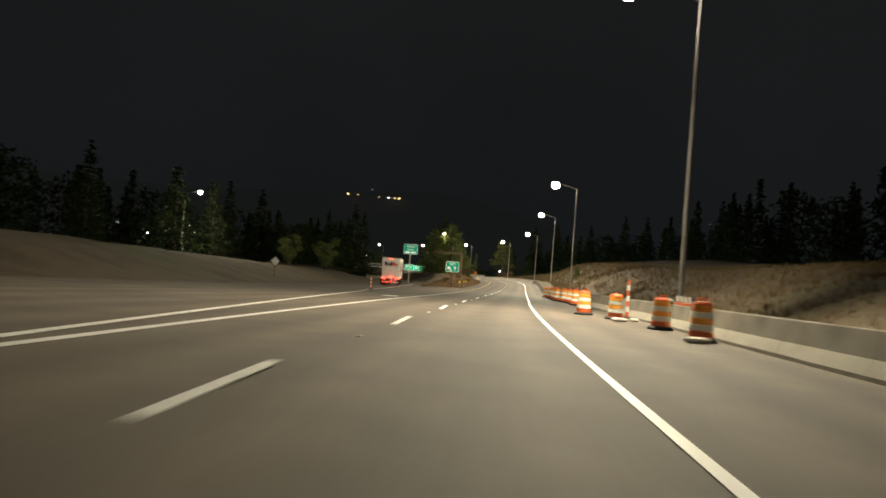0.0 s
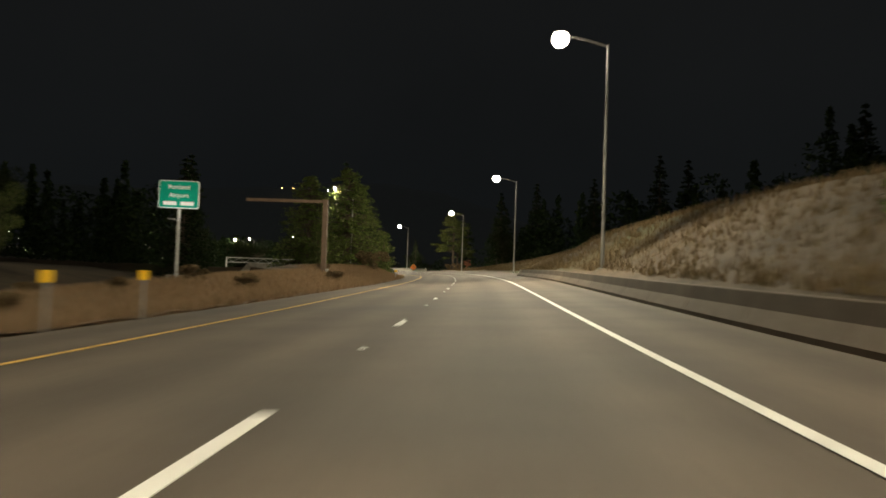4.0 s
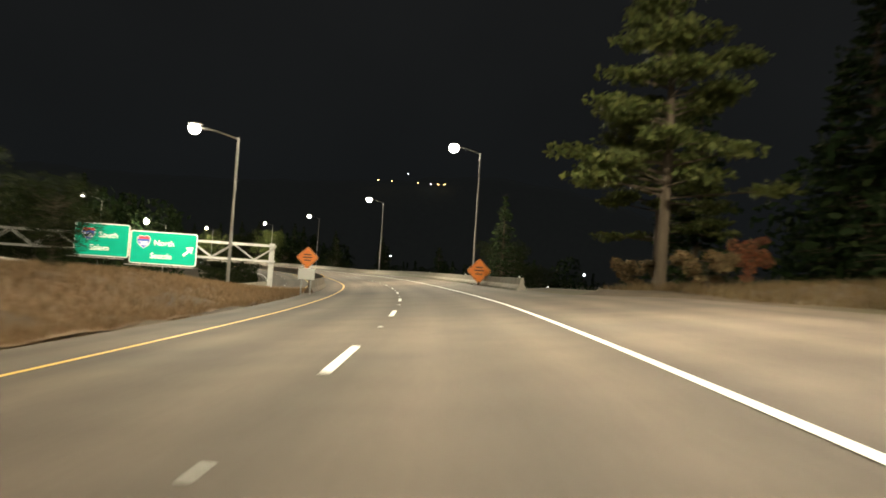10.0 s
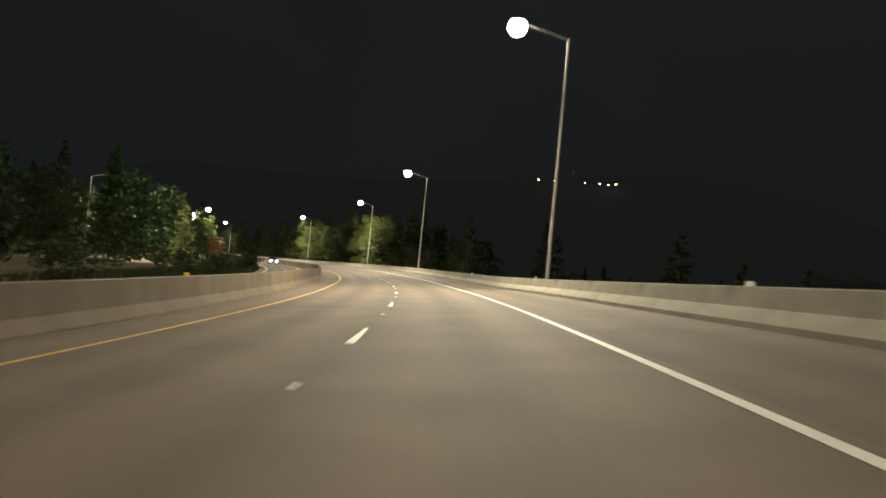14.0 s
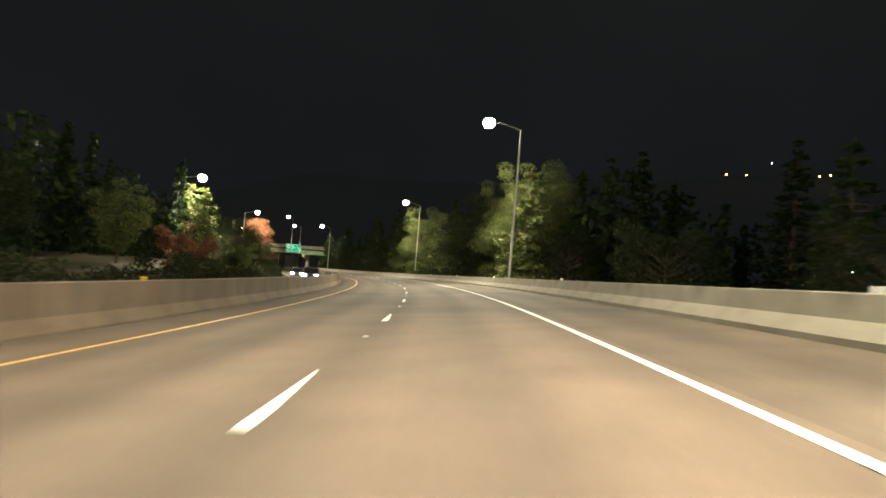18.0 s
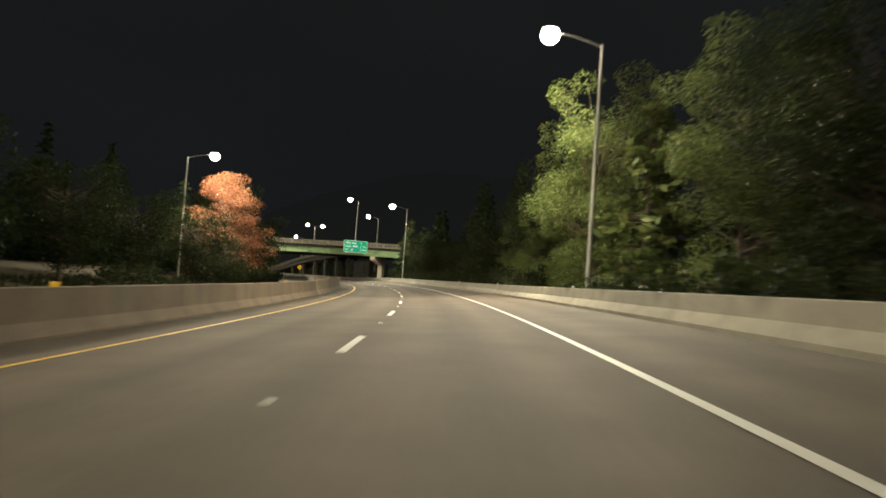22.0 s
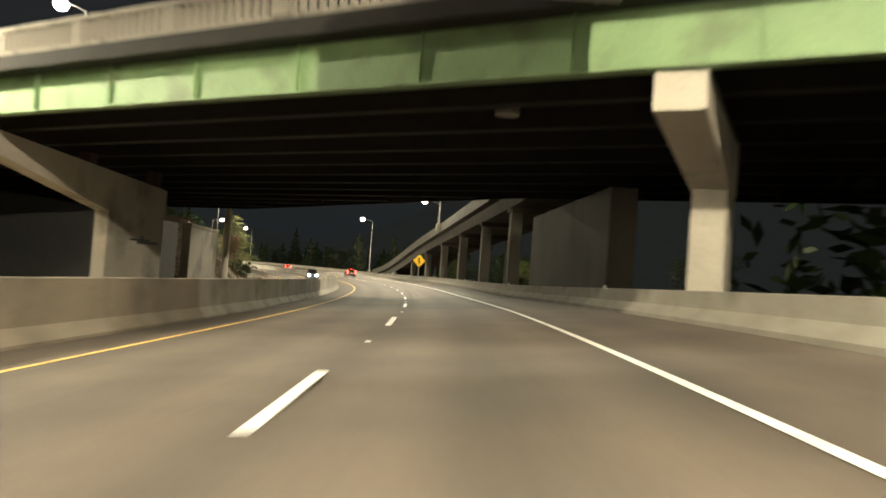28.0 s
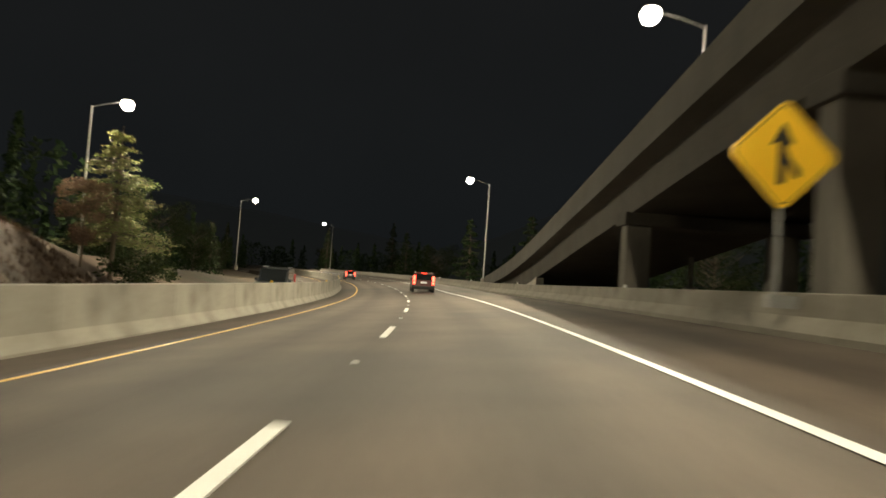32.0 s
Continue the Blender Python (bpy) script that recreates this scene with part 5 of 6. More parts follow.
def sandbag(s, d, h, turn, mat=None, label="slumped white sandbag beside the barrels", size=(0.62, 0.34, 0.15)):
    bm = bmesh.new()
    bmesh.ops.create_uvsphere(bm, u_segments=16, v_segments=8, radius=1)
    for v in bm.verts:
        x, y, z = v.co
        puff = 1 + 0.12 * math.sin(5 * x + 3 * y + s) + 0.07 * math.sin(9 * y - 4 * x)
        flat_x, flat_y = math.copysign(abs(x) ** 0.6, x), math.copysign(abs(y) ** 0.7, y)
        v.co = (size[0] / 2 * flat_x * puff, size[1] / 2 * flat_y * puff, size[2] * (0.5 + 0.5 * math.copysign(abs(z) ** 0.7, z) * (puff if z > 0 else 1)))
    bag = tagged(part("sandbag", bm, mat or SACKING, None, "", True), label, "sandbag", "work-zone sandbags")
    bag.matrix_basis = road_pose(s, d, h, turn)
    return bag


for s, d, turn in ((28.3, 3.05, 20), (29.1, 3.72, 75), (18.6, 3.5, 10)):
    sandbag(s, d, 0.0, turn)
for s, mat, label in ((28.4, SACKING, "white bag lying on top of the concrete barrier"), (27.6, TEAL_SHEET, "bundled teal sheeting on top of the concrete barrier")):
    sandbag(s, float(work_zone_line(s)), 0.81, 85, mat, label, (0.8, 0.26, 0.2))
for s in (93.2, 94.6):
    sandbag(s, float(work_zone_line(s)), 0.63, 90, None, "white bag lying on top of the low barrier", (0.7, 0.24, 0.14))
board = thing("barricade_board", road_pose(25.3, float(work_zone_line(25.3)), 0.82, 0), "orange barricade rail with a black and white board on it", "barricade")
part("rail", boxes((-0.06, -1.3, 0, 0.06, 1.3, 0.09), bevel=0.015), BARREL_ORANGE, board)
panel_board = part("board", boxes((-0.02, -1.1, 0.09, 0.02, 1.2, 0.31), bevel=0.01), SIGN_BLACK, board)
for k in range(4):
    part("white_stripe", prism([(-1.0 + 0.55 * k, 0.105), (-0.82 + 0.55 * k, 0.105), (-0.62 + 0.55 * k, 0.295), (-0.8 + 0.55 * k, 0.295)], -0.027, -0.0215), SIGN_WHITE, panel_board)
for s, d, w in ((118, -10.5, 0.17), (122.6, -10.2, 0.11), (126.4, -10.1, 0.11), (199, -10.6, 0.13), (207, -10.9, 0.13)):
    mk = thing("verge_marker", road_pose(s, d, 0.1), "small yellow reflector plate on a verge post", "road marker", "verge reflectors")
    part("post", boxes((-0.03, 0, -0.4, 0.03, 0.03, 0.9)), GALV, mk)
    part("plate", boxes((-w, -0.02, 0.95 - w * 1.5, w, 0, 1.02), bevel=0.008), SIGN_YELLOW, mk)


# ---- vehicles ----
def wheel(parent, x, y, r, w):
    ob = part("wheel", turned([(r * 0.55, -w / 2), (r * 0.95, -w / 2), (r, -w / 2 + 0.03), (r, w / 2 - 0.03), (r * 0.95, w / 2), (r * 0.55, w / 2)], 24, "X"), RUBBER, parent)
    ob.matrix_basis = pose(x, y, r)
    side = 1 if x > 0 else -1
    rim = part("rim", turned([(r * 0.58, -w * 0.35), (r * 0.56, w * 0.3), (r * 0.2, w * 0.36), (0.05, w * 0.4)], 20, "X"), RIM, ob, "bright wheel rim")
    rim.matrix_basis = pose(0, 0, 0, 0, 0, 0 if side > 0 else 180)
    return ob


def flank_letters(parent, x, y0, length, z, h, side):
    """Plain purple and orange blocks where the carrier's name stands."""
    w = length / 5
    for k in range(5):
        mat = BRAND_PURPLE if k < 3 else BRAND_ORANGE
        hh = h if k in (0, 2, 3) else h * 0.66
        a, b = y0 + (k + 0.08) * w, y0 + (k + 0.9) * w
        corners = [(x, a, z, x + 0.012, b, z + hh)] if side == "flank" else [(a, x, z, b, x + 0.012, z + hh)]
        part("purple_block" if k < 3 else "orange_block", boxes(*corners), mat, parent)


def trailer(y):
    ob = thing("box_trailer", road_truck @ pose(0, y, 0), "white box trailer with purple and orange blocks and red lamps", "trailer", "road train")
    part("box", boxes((-1.28, 0, 1.15, 1.28, 8.5, 4.05), bevel=0.04), TRAILER_WHITE, ob)
    part("bottom_rail", boxes((-1.3, 0.0, 1.08, 1.3, 8.5, 1.2)), GALV, ob)
    part("top_rail", boxes((-1.3, 0.0, 4.0, -1.2, 8.5, 4.09), (1.2, 0, 4.0, 1.3, 8.5, 4.09), (-1.3, -0.02, 3.98, 1.3, 0.05, 4.09)), GALV, ob)
    for k in range(1, 8):
        for x in (-1.2835, 1.2835):
            part("panel_seam", boxes((x - 0.0045, k * 1.06, 1.25, x + 0.0045, k * 1.06 + 0.03, 3.98)), GALV, ob)
    part("rear_door", boxes((-1.2, -0.03, 1.25, 1.2, 0.02, 3.92), bevel=0.01), TRAILER_WHITE, ob)
    for x in (-0.62, 0.0, 0.62):
        part("door_rib", boxes((x - 0.012, -0.045, 1.3, x + 0.012, -0.02, 3.9)), GALV, ob)
    part("rear_handle", boxes((-0.55, -0.06, 1.55, 0.55, -0.03, 1.6)), GALV, ob)
    flank_letters(ob, 1.29, 0.5, 6.2, 2.0, 1.5, "flank")
    flank_letters(ob, -0.06, -0.95, 1.9, 2.9, 0.55, "rear")
    for x in (-0.28, 0, 0.28):
        part("top_lamp", boxes((x - 0.07, -0.07, 3.93, x + 0.07, -0.02, 4.0), bevel=0.01), RED_LENS, ob, "lit red lamp")
    for x in (-1.12, 1.12):
        part("corner_tape", boxes((x - 0.1, -0.045, 3.78, x + 0.1, -0.03, 3.83), (x - 0.1 if x < 0 else x + 0.05, -0.045, 3.55, x - 0.05 if x < 0 else x + 0.1, -0.03, 3.83)), SIGN_WHITE, ob)
        for j in (0, 0.26):
            xx = x - j if x > 0 else x + j
            part("tail_lamp", boxes((xx - 0.1, -0.08, 0.96, xx + 0.1, -0.02, 1.14), bevel=0.02), TAIL_RED, ob, "lit tail lamp")
    red = bpy.data.lights.new("tail_light", "POINT")
    red.energy, red.color, red.shadow_soft_size = 45, (1.0, 0.05, 0.03), 0.1
    new("tail_light", red).matrix_basis = road_truck @ pose(0, y - 0.25, 1.0)
    part("bumper", boxes((-1.2, -0.05, 0.48, 1.2, 0.08, 0.6)), GALV, ob)
    # red stripes of the tape share the lamps' glow to look lit
    for k in range(8):
        part("bumper_tape", boxes((-1.15 + k * 0.29, -0.058, 0.5, -0.98 + k * 0.29, -0.048, 0.58)), RED_LENS if k % 2 == 0 else SIGN_WHITE, ob)
    part("bumper_stay", boxes((-0.7, 0, 0.55, -0.6, 0.1, 1.1), (0.6, 0, 0.55, 0.7, 0.1, 1.1)), GALV, ob)
    part("plate", boxes((0.05, -0.09, 0.8, 0.4, -0.05, 0.98)), PLATE, ob, "pale number plate")
    for x in (-1.22, 1.22):
        part("side_skirt", boxes((x - 0.02, 2.6, 0.5, x + 0.02, 5.4, 1.1)), TRAILER_WHITE, ob)
    for x in (-0.5, 0.5):
        part("underframe_beam", boxes((x - 0.1, 0.3, 0.85, x + 0.1, 8.2, 1.1)), DARK_STEEL, ob)
    part("side_marker", boxes((1.285, 8.3, 3.9, 1.33, 8.42, 3.97), (1.285, 0.3, 1.18, 1.33, 0.42, 1.24)), AMBER_LENS, ob, "amber marker lamp")
    part("axle", rods(((-1.1, 1.4, 0.5), (1.1, 1.4, 0.5), 0.08)), DARK_STEEL, ob)
    for x in (-1.1, 1.1):
        wheel(ob, x, 1.4, 0.5, 0.28)
        part("mud_flap", boxes((x - 0.3, 0.75, 0.2, x + 0.3, 0.78, 1.0)), RUBBER, ob)
    return ob


TRUCK_S = 106.6
_a, _b = Vector(on_road(TRUCK_S, gore_edge(TRUCK_S) - 1.5, 0)), Vector(on_road(TRUCK_S + 18, gore_edge(TRUCK_S + 18) - 2.2, 0))
road_truck = pose(_a.x, _a.y, _a.z, 0, 0, math.degrees(math.atan2(-(_b - _a).x, (_b - _a).y)))
trailer(0)
trailer(9.4)
dolly = thing("trailer_dolly", road_truck @ pose(0, 8.6, 0), "dark steel dolly that couples the two trailers", "dolly")
part("drawbar", boxes((-0.12, -0.6, 0.7, 0.12, 1.4, 0.85)), DARK_STEEL, dolly)
part("axle", rods(((-1.1, -0.8, 0.5), (1.1, -0.8, 0.5), 0.08)), DARK_STEEL, dolly)
for x in (-1.1, 1.1):
    wheel(dolly, x, -0.8, 0.5, 0.28)

cab = thing("tractor_unit", road_truck @ pose(0, 18.2, 0), "white tractor unit with amber marker lamps", "lorry")
part("chassis", boxes((-0.45, -1.4, 0.65, 0.45, 4.6, 0.9)), DARK_STEEL, cab)
part("cab_body", prism([(0.6, 0.75), (4.55, 0.75), (4.75, 1.0), (4.7, 1.75), (3.2, 1.95), (2.6, 2.9), (1.2, 3.05), (0.6, 3.0)], -1.1, 1.1), TRAILER_WHITE, cab)
part("windscreen", prism([(3.12, 2.0), (3.2, 2.02), (2.66, 2.86), (2.58, 2.84)], -0.95, 0.95), CAR_GLASS, cab)
for x in (-1.105, 1.105):
    part("side_window", boxes((x - 0.015, 1.6, 2.0, x + 0.015, 2.6, 2.7)), CAR_GLASS, cab)
part("exhaust_stack", rods(((1.0, 0.35, 0.9), (1.0, 0.35, 3.6), 0.08)), RIM, cab)
part("fuel_tank", rods(((0.95, 0.6, 0.75), (0.95, 2.0, 0.75), 0.3), n=16), RIM, cab)
for x in (-1.0, 1.0):
    wheel(cab, x, 0.0, 0.5, 0.5)
    wheel(cab, x, 3.9, 0.5, 0.3)
    part("mirror", boxes((x * 1.25 - 0.08, 2.7, 1.9, x * 1.25 + 0.08, 2.8, 2.5), bevel=0.02), RUBBER, cab)
part("marker_lamp", boxes((1.08, 4.2, 1.3, 1.14, 4.4, 1.42), (-0.5, 2.0, 3.03, -0.3, 2.1, 3.1), (0.3, 2.0, 3.03, 0.5, 2.1, 3.1)), AMBER_LENS, cab)


def estate_car(name, m, paint, label, front=False, lit=True, group="cars on the motorway"):
    """A tall estate: y is ahead of it, the tail at y = 0."""
    ob = thing(name, m, label, "car", group)
    part("lower_body", prism([(0.05, 0.3), (0.0, 0.55), (0.02, 1.0), (3.2, 1.0), (4.55, 0.86), (4.65, 0.6), (4.6, 0.3)], -0.92, 0.92), paint, ob)
    part("cabin", prism([(0.04, 0.98), (0.35, 1.62), (0.7, 1.7), (2.4, 1.66), (3.35, 0.98)], -0.8, 0.8), paint, ob)
    part("rear_window", prism([(0.06, 1.08), (0.11, 1.08), (0.36, 1.55), (0.31, 1.57)], -0.68, 0.68), CAR_GLASS, ob)
    part("windscreen", prism([(3.3, 1.06), (3.26, 1.04), (2.5, 1.6), (2.54, 1.62)], -0.7, 0.7), CAR_GLASS, ob)
    for x in (-0.8025, 0.8025):
        for y in (0.7, 1.74):
            part("side_window", boxes((x - 0.0125, y, 1.08, x + 0.0125, y + 0.96, 1.5)), CAR_GLASS, ob)
    part("rear_bumper", boxes((-0.93, -0.08, 0.32, 0.93, 0.1, 0.58), bevel=0.04), RUBBER, ob)
    part("front_bumper", boxes((-0.93, 4.5, 0.25, 0.93, 4.72, 0.55), bevel=0.04), paint, ob)
    part("number_plate", boxes((-0.26, -0.03, 0.8, 0.26, 0.01, 0.94)), PLATE, ob, "pale number plate")
    for x in (-0.7, 0.7):
        part("roof_rail", rods(((x, 0.6, 1.74), (x, 2.3, 1.72), 0.02)), RIM, ob)
    part("high_brake_lamp", boxes((-0.2, 0.3, 1.63, 0.2, 0.36, 1.67)), SIGN_RED if front else RED_LENS, ob)
    for x in (-0.84, 0.84):
        part("tail_lamp", prism([(-0.02, 0.72), (0.06, 0.72), (0.2, 1.4), (0.1, 1.42)], x - 0.085 - 0.05 * (1 if x > 0 else -1), x + 0.085 - 0.05 * (1 if x > 0 else -1)), SIGN_RED if front else TAIL_RED, ob, "red tail lamp")
        head = part("headlamp", boxes((x * 0.8 - 0.2, 4.5, 0.68, x * 0.8 + 0.2, 4.7, 0.92), bevel=0.05), HEADLIGHT if front else PLATE, ob, "headlamp")
        for y in (0.85, 3.65):
            wheel(ob, x, y, 0.35, 0.22)
        part("door_mirror", boxes((x * 1.12 - 0.08, 2.75, 1.02, x * 1.12 + 0.08, 2.87, 1.18), bevel=0.02), paint, ob)
    return ob


estate_car("estate_car", road_pose(886.5, -1.95, 0), CAR_DARK, "dark red estate car with tall lit tail lamps")
estate_car("hatchback_car", road_pose(962, -5.6, 0), CAR_GREY, "grey car far ahead with lit tail lamps")
estate_car("oncoming_car", road_pose(562, -12.9, 0, 180), CAR_GREY, "dark car on the opposite carriageway with white headlamps", front=True)
estate_car("oncoming_car", road_pose(590, -15.8, 0, 180), CAR_GREY, "car behind it on the opposite carriageway with headlamps lit", front=True)
estate_car("oncoming_car", road_pose(872, -11.7, 0, 180) @ Matrix.Diagonal((1.05, 1.05, 1.25, 1)), CAR_GREY, "oncoming car beyond the median with dazzling headlamps", front=True)
estate_car("oncoming_car", road_pose(190, -52, 0, 180), CAR_GREY, "far car on the parallel roadway with headlamps lit", front=True)

# house and yard lights on the hillside and below the road
def far_light(name, x, y, z, r, mat, label):
    ob = thing(name, pose(x, y, z), label, "far light", "lights of the town")
    part("bulb", turned([(0.2 * r, -r), (0.8 * r, -0.6 * r), (r, 0), (0.8 * r, 0.6 * r), (0.2 * r, r)], 10), mat, ob)
    part("bracket", rods(((0, 0, r), (0, 0.5, r + 0.8), 0.12)), GALV, ob)
    part("stem", rods(((0, 0.5, r + 0.8), (0, 0.5, -3), 0.15)), DARK_STEEL, ob)


HX, HY, HZ = -146.0, 1104.0, 104.5
for dx, dz, r, mat in ((-65, 2, 0.9, AMBER_LAMP), (-49, 1.5, 0.6, AMBER_LAMP), (-30, 11, 0.5, FAR_LAMP_GLASS), (-18, 1, 0.5, AMBER_LAMP), (-3, 0.5, 0.7, FAR_LAMP_GLASS), (5.5, 0, 0.6, AMBER_LAMP), (13, 0.5, 0.8, AMBER_LAMP)):
    far_light("hillside_light", HX + dx, HY, HZ + dz, 0.7 * r, mat, "small warm house light on the dark hillside")
for s, d, h, r in ((470, 95, -1.0, 0.35), (520, 130, 4, 0.35), (455, 60, -2.5, 0.3), (560, 150, -2, 0.3), (600, 90, 8, 0.25), (420, -120, 16, 0.35), (480, -150, 18, 0.3), (455, -95, 9, 0.3), (330, -120, 9, 0.35), (340, -150, 11, 0.3), (350, -105, 6, 0.3), (255, -130, 12, 0.3), (180, -140, 22, 0.4)):
    x, y, z = on_road(s, d, h)
    far_light("yard_light", x, y, z, r, FAR_LAMP_GLASS, "small white yard light far from the road")
for x, y, z, rad, mat, label in ((-397.0, 666.1, 7.9, 0.3, FAR_LAMP_GLASS, "white porch light on the hillside"), (-402.5, 667.6, 7.7, 0.16, FAR_LAMP_GLASS, "small white window light on the hillside"), (-407.7, 668.9, 8.6, 0.17, AMBER_LAMP, "small amber light on the hillside"), (-407.9, 668.7, 7.9, 0.17, RED_LENS, "small red light on the hillside")):
    far_light("porch_light", x, y, z, rad, mat, label)


# ---- trees and shrubs ----
def leaf_cards(places, sizes, rnd, droop=0.0):
    """Small bent leaves (two triangles each) at the given places."""
    n = len(places)
    a, b = rnd.normal(size=(n, 3)), rnd.normal(size=(n, 3))
    a[:, 2] = a[:, 2] * (1 - droop) - droop * 0.4
    a /= np.linalg.norm(a, axis=1)[:, None]
    b -= (a * b).sum(1)[:, None] * a
    b /= np.linalg.norm(b, axis=1)[:, None]
    s = sizes[:, None]
    v = np.stack([places - a * s, places + b * s * 0.42, places + a * s, places - b * s * 0.42], 1).reshape(-1, 3)
    i = np.arange(n) * 4
    return v, np.stack([i, i + 1, i + 2, i + 3], 1)


def crown_mesh(name, places, sizes, mat, rnd, droop=0.0):
    v, f = leaf_cards(np.asarray(places), np.asarray(sizes), rnd, droop)
    me = bpy.data.meshes.new(name)
    me.from_pydata(v.tolist(), [], f.tolist())
    me.materials.append(mat)
    return me


def limb_tree(name, height, spread, n_leaves, mat, seed, label, category="tree", low=0.25, leaf=0.2, lobes=26, trunk=0.2, tall=1.0, taper=0.0, dome=0.0):
    """A broad-leaved tree: forked limbs, leaves in uneven clumps."""
    rnd = np.random.RandomState(seed)
    ob = thing(name, Matrix(), label, category)
    bm = bmesh.new()
    rod(bm, (0, 0, -0.5), (0.05, 0.02, height * 0.45), trunk, trunk * 0.6, 9)
    rod(bm, (0.05, 0.02, height * 0.45), (0.12, -0.05, height * 0.85), trunk * 0.6, trunk * 0.2, 7)
    part("trunk", bm, BARK, ob)
    centres = []
    bm = bmesh.new()
    for k in range(lobes):
        a, u = rnd.uniform(0, math.tau), rnd.uniform(low, 1)
        wide = spread * math.sin(math.pi * min(1, 0.15 + 0.85 * (1 - (u - low) / (1 - low) * 0.8))) ** tall * rnd.uniform(0.45, 1.0) * (1 - taper * (u - low) / (1 - low))
        if dome:
            v = (u - low) / (1 - low)
            wide = spread * min(1.0, 0.6 + 1.3 * v) * (1 - v) ** dome * rnd.uniform(0.25, 1.0)
        c = np.array([wide * math.cos(a), wide * math.sin(a), height * u])
        centres.append((c, rnd.uniform(0.5, 1.0) * spread * 0.34))
        z0 = height * min(0.75, u * 0.75)
        mid = c * (0.5, 0.5, 0.5) + np.array([0, 0, z0 * 0.45])
        rod(bm, (0, 0, z0), tuple(mid), trunk * 0.25, trunk * 0.16, 5)
        rod(bm, tuple(mid), tuple(c), trunk * 0.16, trunk * 0.05, 5)
    tagged(part("branchwork", bm, BARK, ob), kind="stuff")
    w = np.array([r**2 for _, r in centres])
    pick = rnd.choice(len(centres), n_leaves, p=w / w.sum())
    off = rnd.normal(size=(n_leaves, 3))
    off *= (rnd.uniform(0.35, 1.0, n_leaves) ** 0.6 / np.linalg.norm(off, axis=1))[:, None]
    places = np.array([centres[p][0] + off[k] * centres[p][1] * (1.15, 1.15, 0.45 if dome else 0.8) for k, p in enumerate(pick)])
    places[:, 2] = np.maximum(places[:, 2], 0.15)
    crown = new("crown", crown_mesh("crown", places, rnd.uniform(0.6, 1.3, n_leaves) * leaf, mat, rnd))
    crown.parent = ob
    return ob


def fir_tree(name, height, spread, seed, label, mat, low=0.1, tiers=17, per=9, leaf=0.34, trunk=0.2, dense=13, curve=0.85):
    """A conifer: drooping boughs in tiers, sprays of needles along each."""
    rnd = np.random.RandomState(seed)
    ob = thing(name, Matrix(), label, "tree")
    part("trunk", rods(((0, 0, -0.6), (0.06, 0.0, height * 0.5), trunk, trunk * 0.6), ((0.06, 0, height * 0.5), (0.0, 0.05, height), trunk * 0.6, 0.02), n=9), BARK, ob)
    bm, places, sizes = bmesh.new(), [], []
    for t in range(tiers):
        u = low + (1 - low) * (t + rnd.uniform(-0.2, 0.2)) / tiers
        reach0 = spread * (1 - (u - low) / (1 - low)) ** curve + 0.25
        for k in range(max(4, int(per * (1.1 - 0.5 * u)))):
            if rnd.uniform() < 0.12:
                continue
            a = rnd.uniform(0, math.tau)
            r = reach0 * rnd.uniform(0.6, 1.15)
            z = height * u + rnd.uniform(-0.3, 0.3)
            tip = np.array([r * math.cos(a), r * math.sin(a), z - 0.16 * r + rnd.uniform(-0.1, 0.25)])
            rod(bm, (0, 0, z), tuple(tip), 0.05 * trunk / 0.2, 0.012, 4)
            for j in range(int(dense * (0.4 + r / spread))):
                f = rnd.uniform(0.25, 1.04)
                p = np.array([0, 0, z]) * (1 - f) + tip * f
                places.append(p + rnd.normal(0, 0.2 * (0.5 + r * 0.2), 3) * (1, 1, 0.55) - (0, 0, 0.08))
                sizes.append(rnd.uniform(0.6, 1.3) * leaf)
    tagged(part("branchwork", bm, BARK, ob), kind="stuff")
    crown = new("crown", crown_mesh("crown", places, sizes, mat, rnd, 0.5))
    crown.parent = ob
    return ob


def pine_tree(name, height, seed, label):
    """A tall pine: bare lower trunk, separate clumps of needles high up."""
    rnd = np.random.RandomState(seed)
    ob = thing(name, Matrix(), label, "tree")
    part("trunk", rods(((0, 0, -0.6), (0.1, 0, height * 0.55), 0.3, 0.2), ((0.1, 0, height * 0.55), (-0.1, 0.1, height), 0.2, 0.04), n=10), BARK, ob)
    bm, places, sizes = bmesh.new(), [], []
    for k in range(54):
        u = 0.3 + 0.7 * (k + rnd.uniform()) / 54
        r = 6.0 * (1.06 - u) ** 0.5 * rnd.uniform(0.35, 1.0)
        a = rnd.uniform(0, math.tau)
        c = np.array([r * math.cos(a), r * math.sin(a), height * u + rnd.uniform(-0.3, 0.4)])
        rod(bm, (0, 0, height * u * 0.96), tuple(c), 0.06, 0.02, 5)
        for j in range(190):
            p = rnd.normal(size=3)
            p *= rnd.uniform(0.3, 1) / np.linalg.norm(p)
            places.append(c + p * (1.45, 1.45, 0.42))
            sizes.append(rnd.uniform(0.12, 0.28))
    tagged(part("branchwork", bm, BARK, ob), kind="stuff")
    crown = new("crown", crown_mesh("crown", places, sizes, LEAF_PINE, rnd))
    crown.parent = ob
    return ob


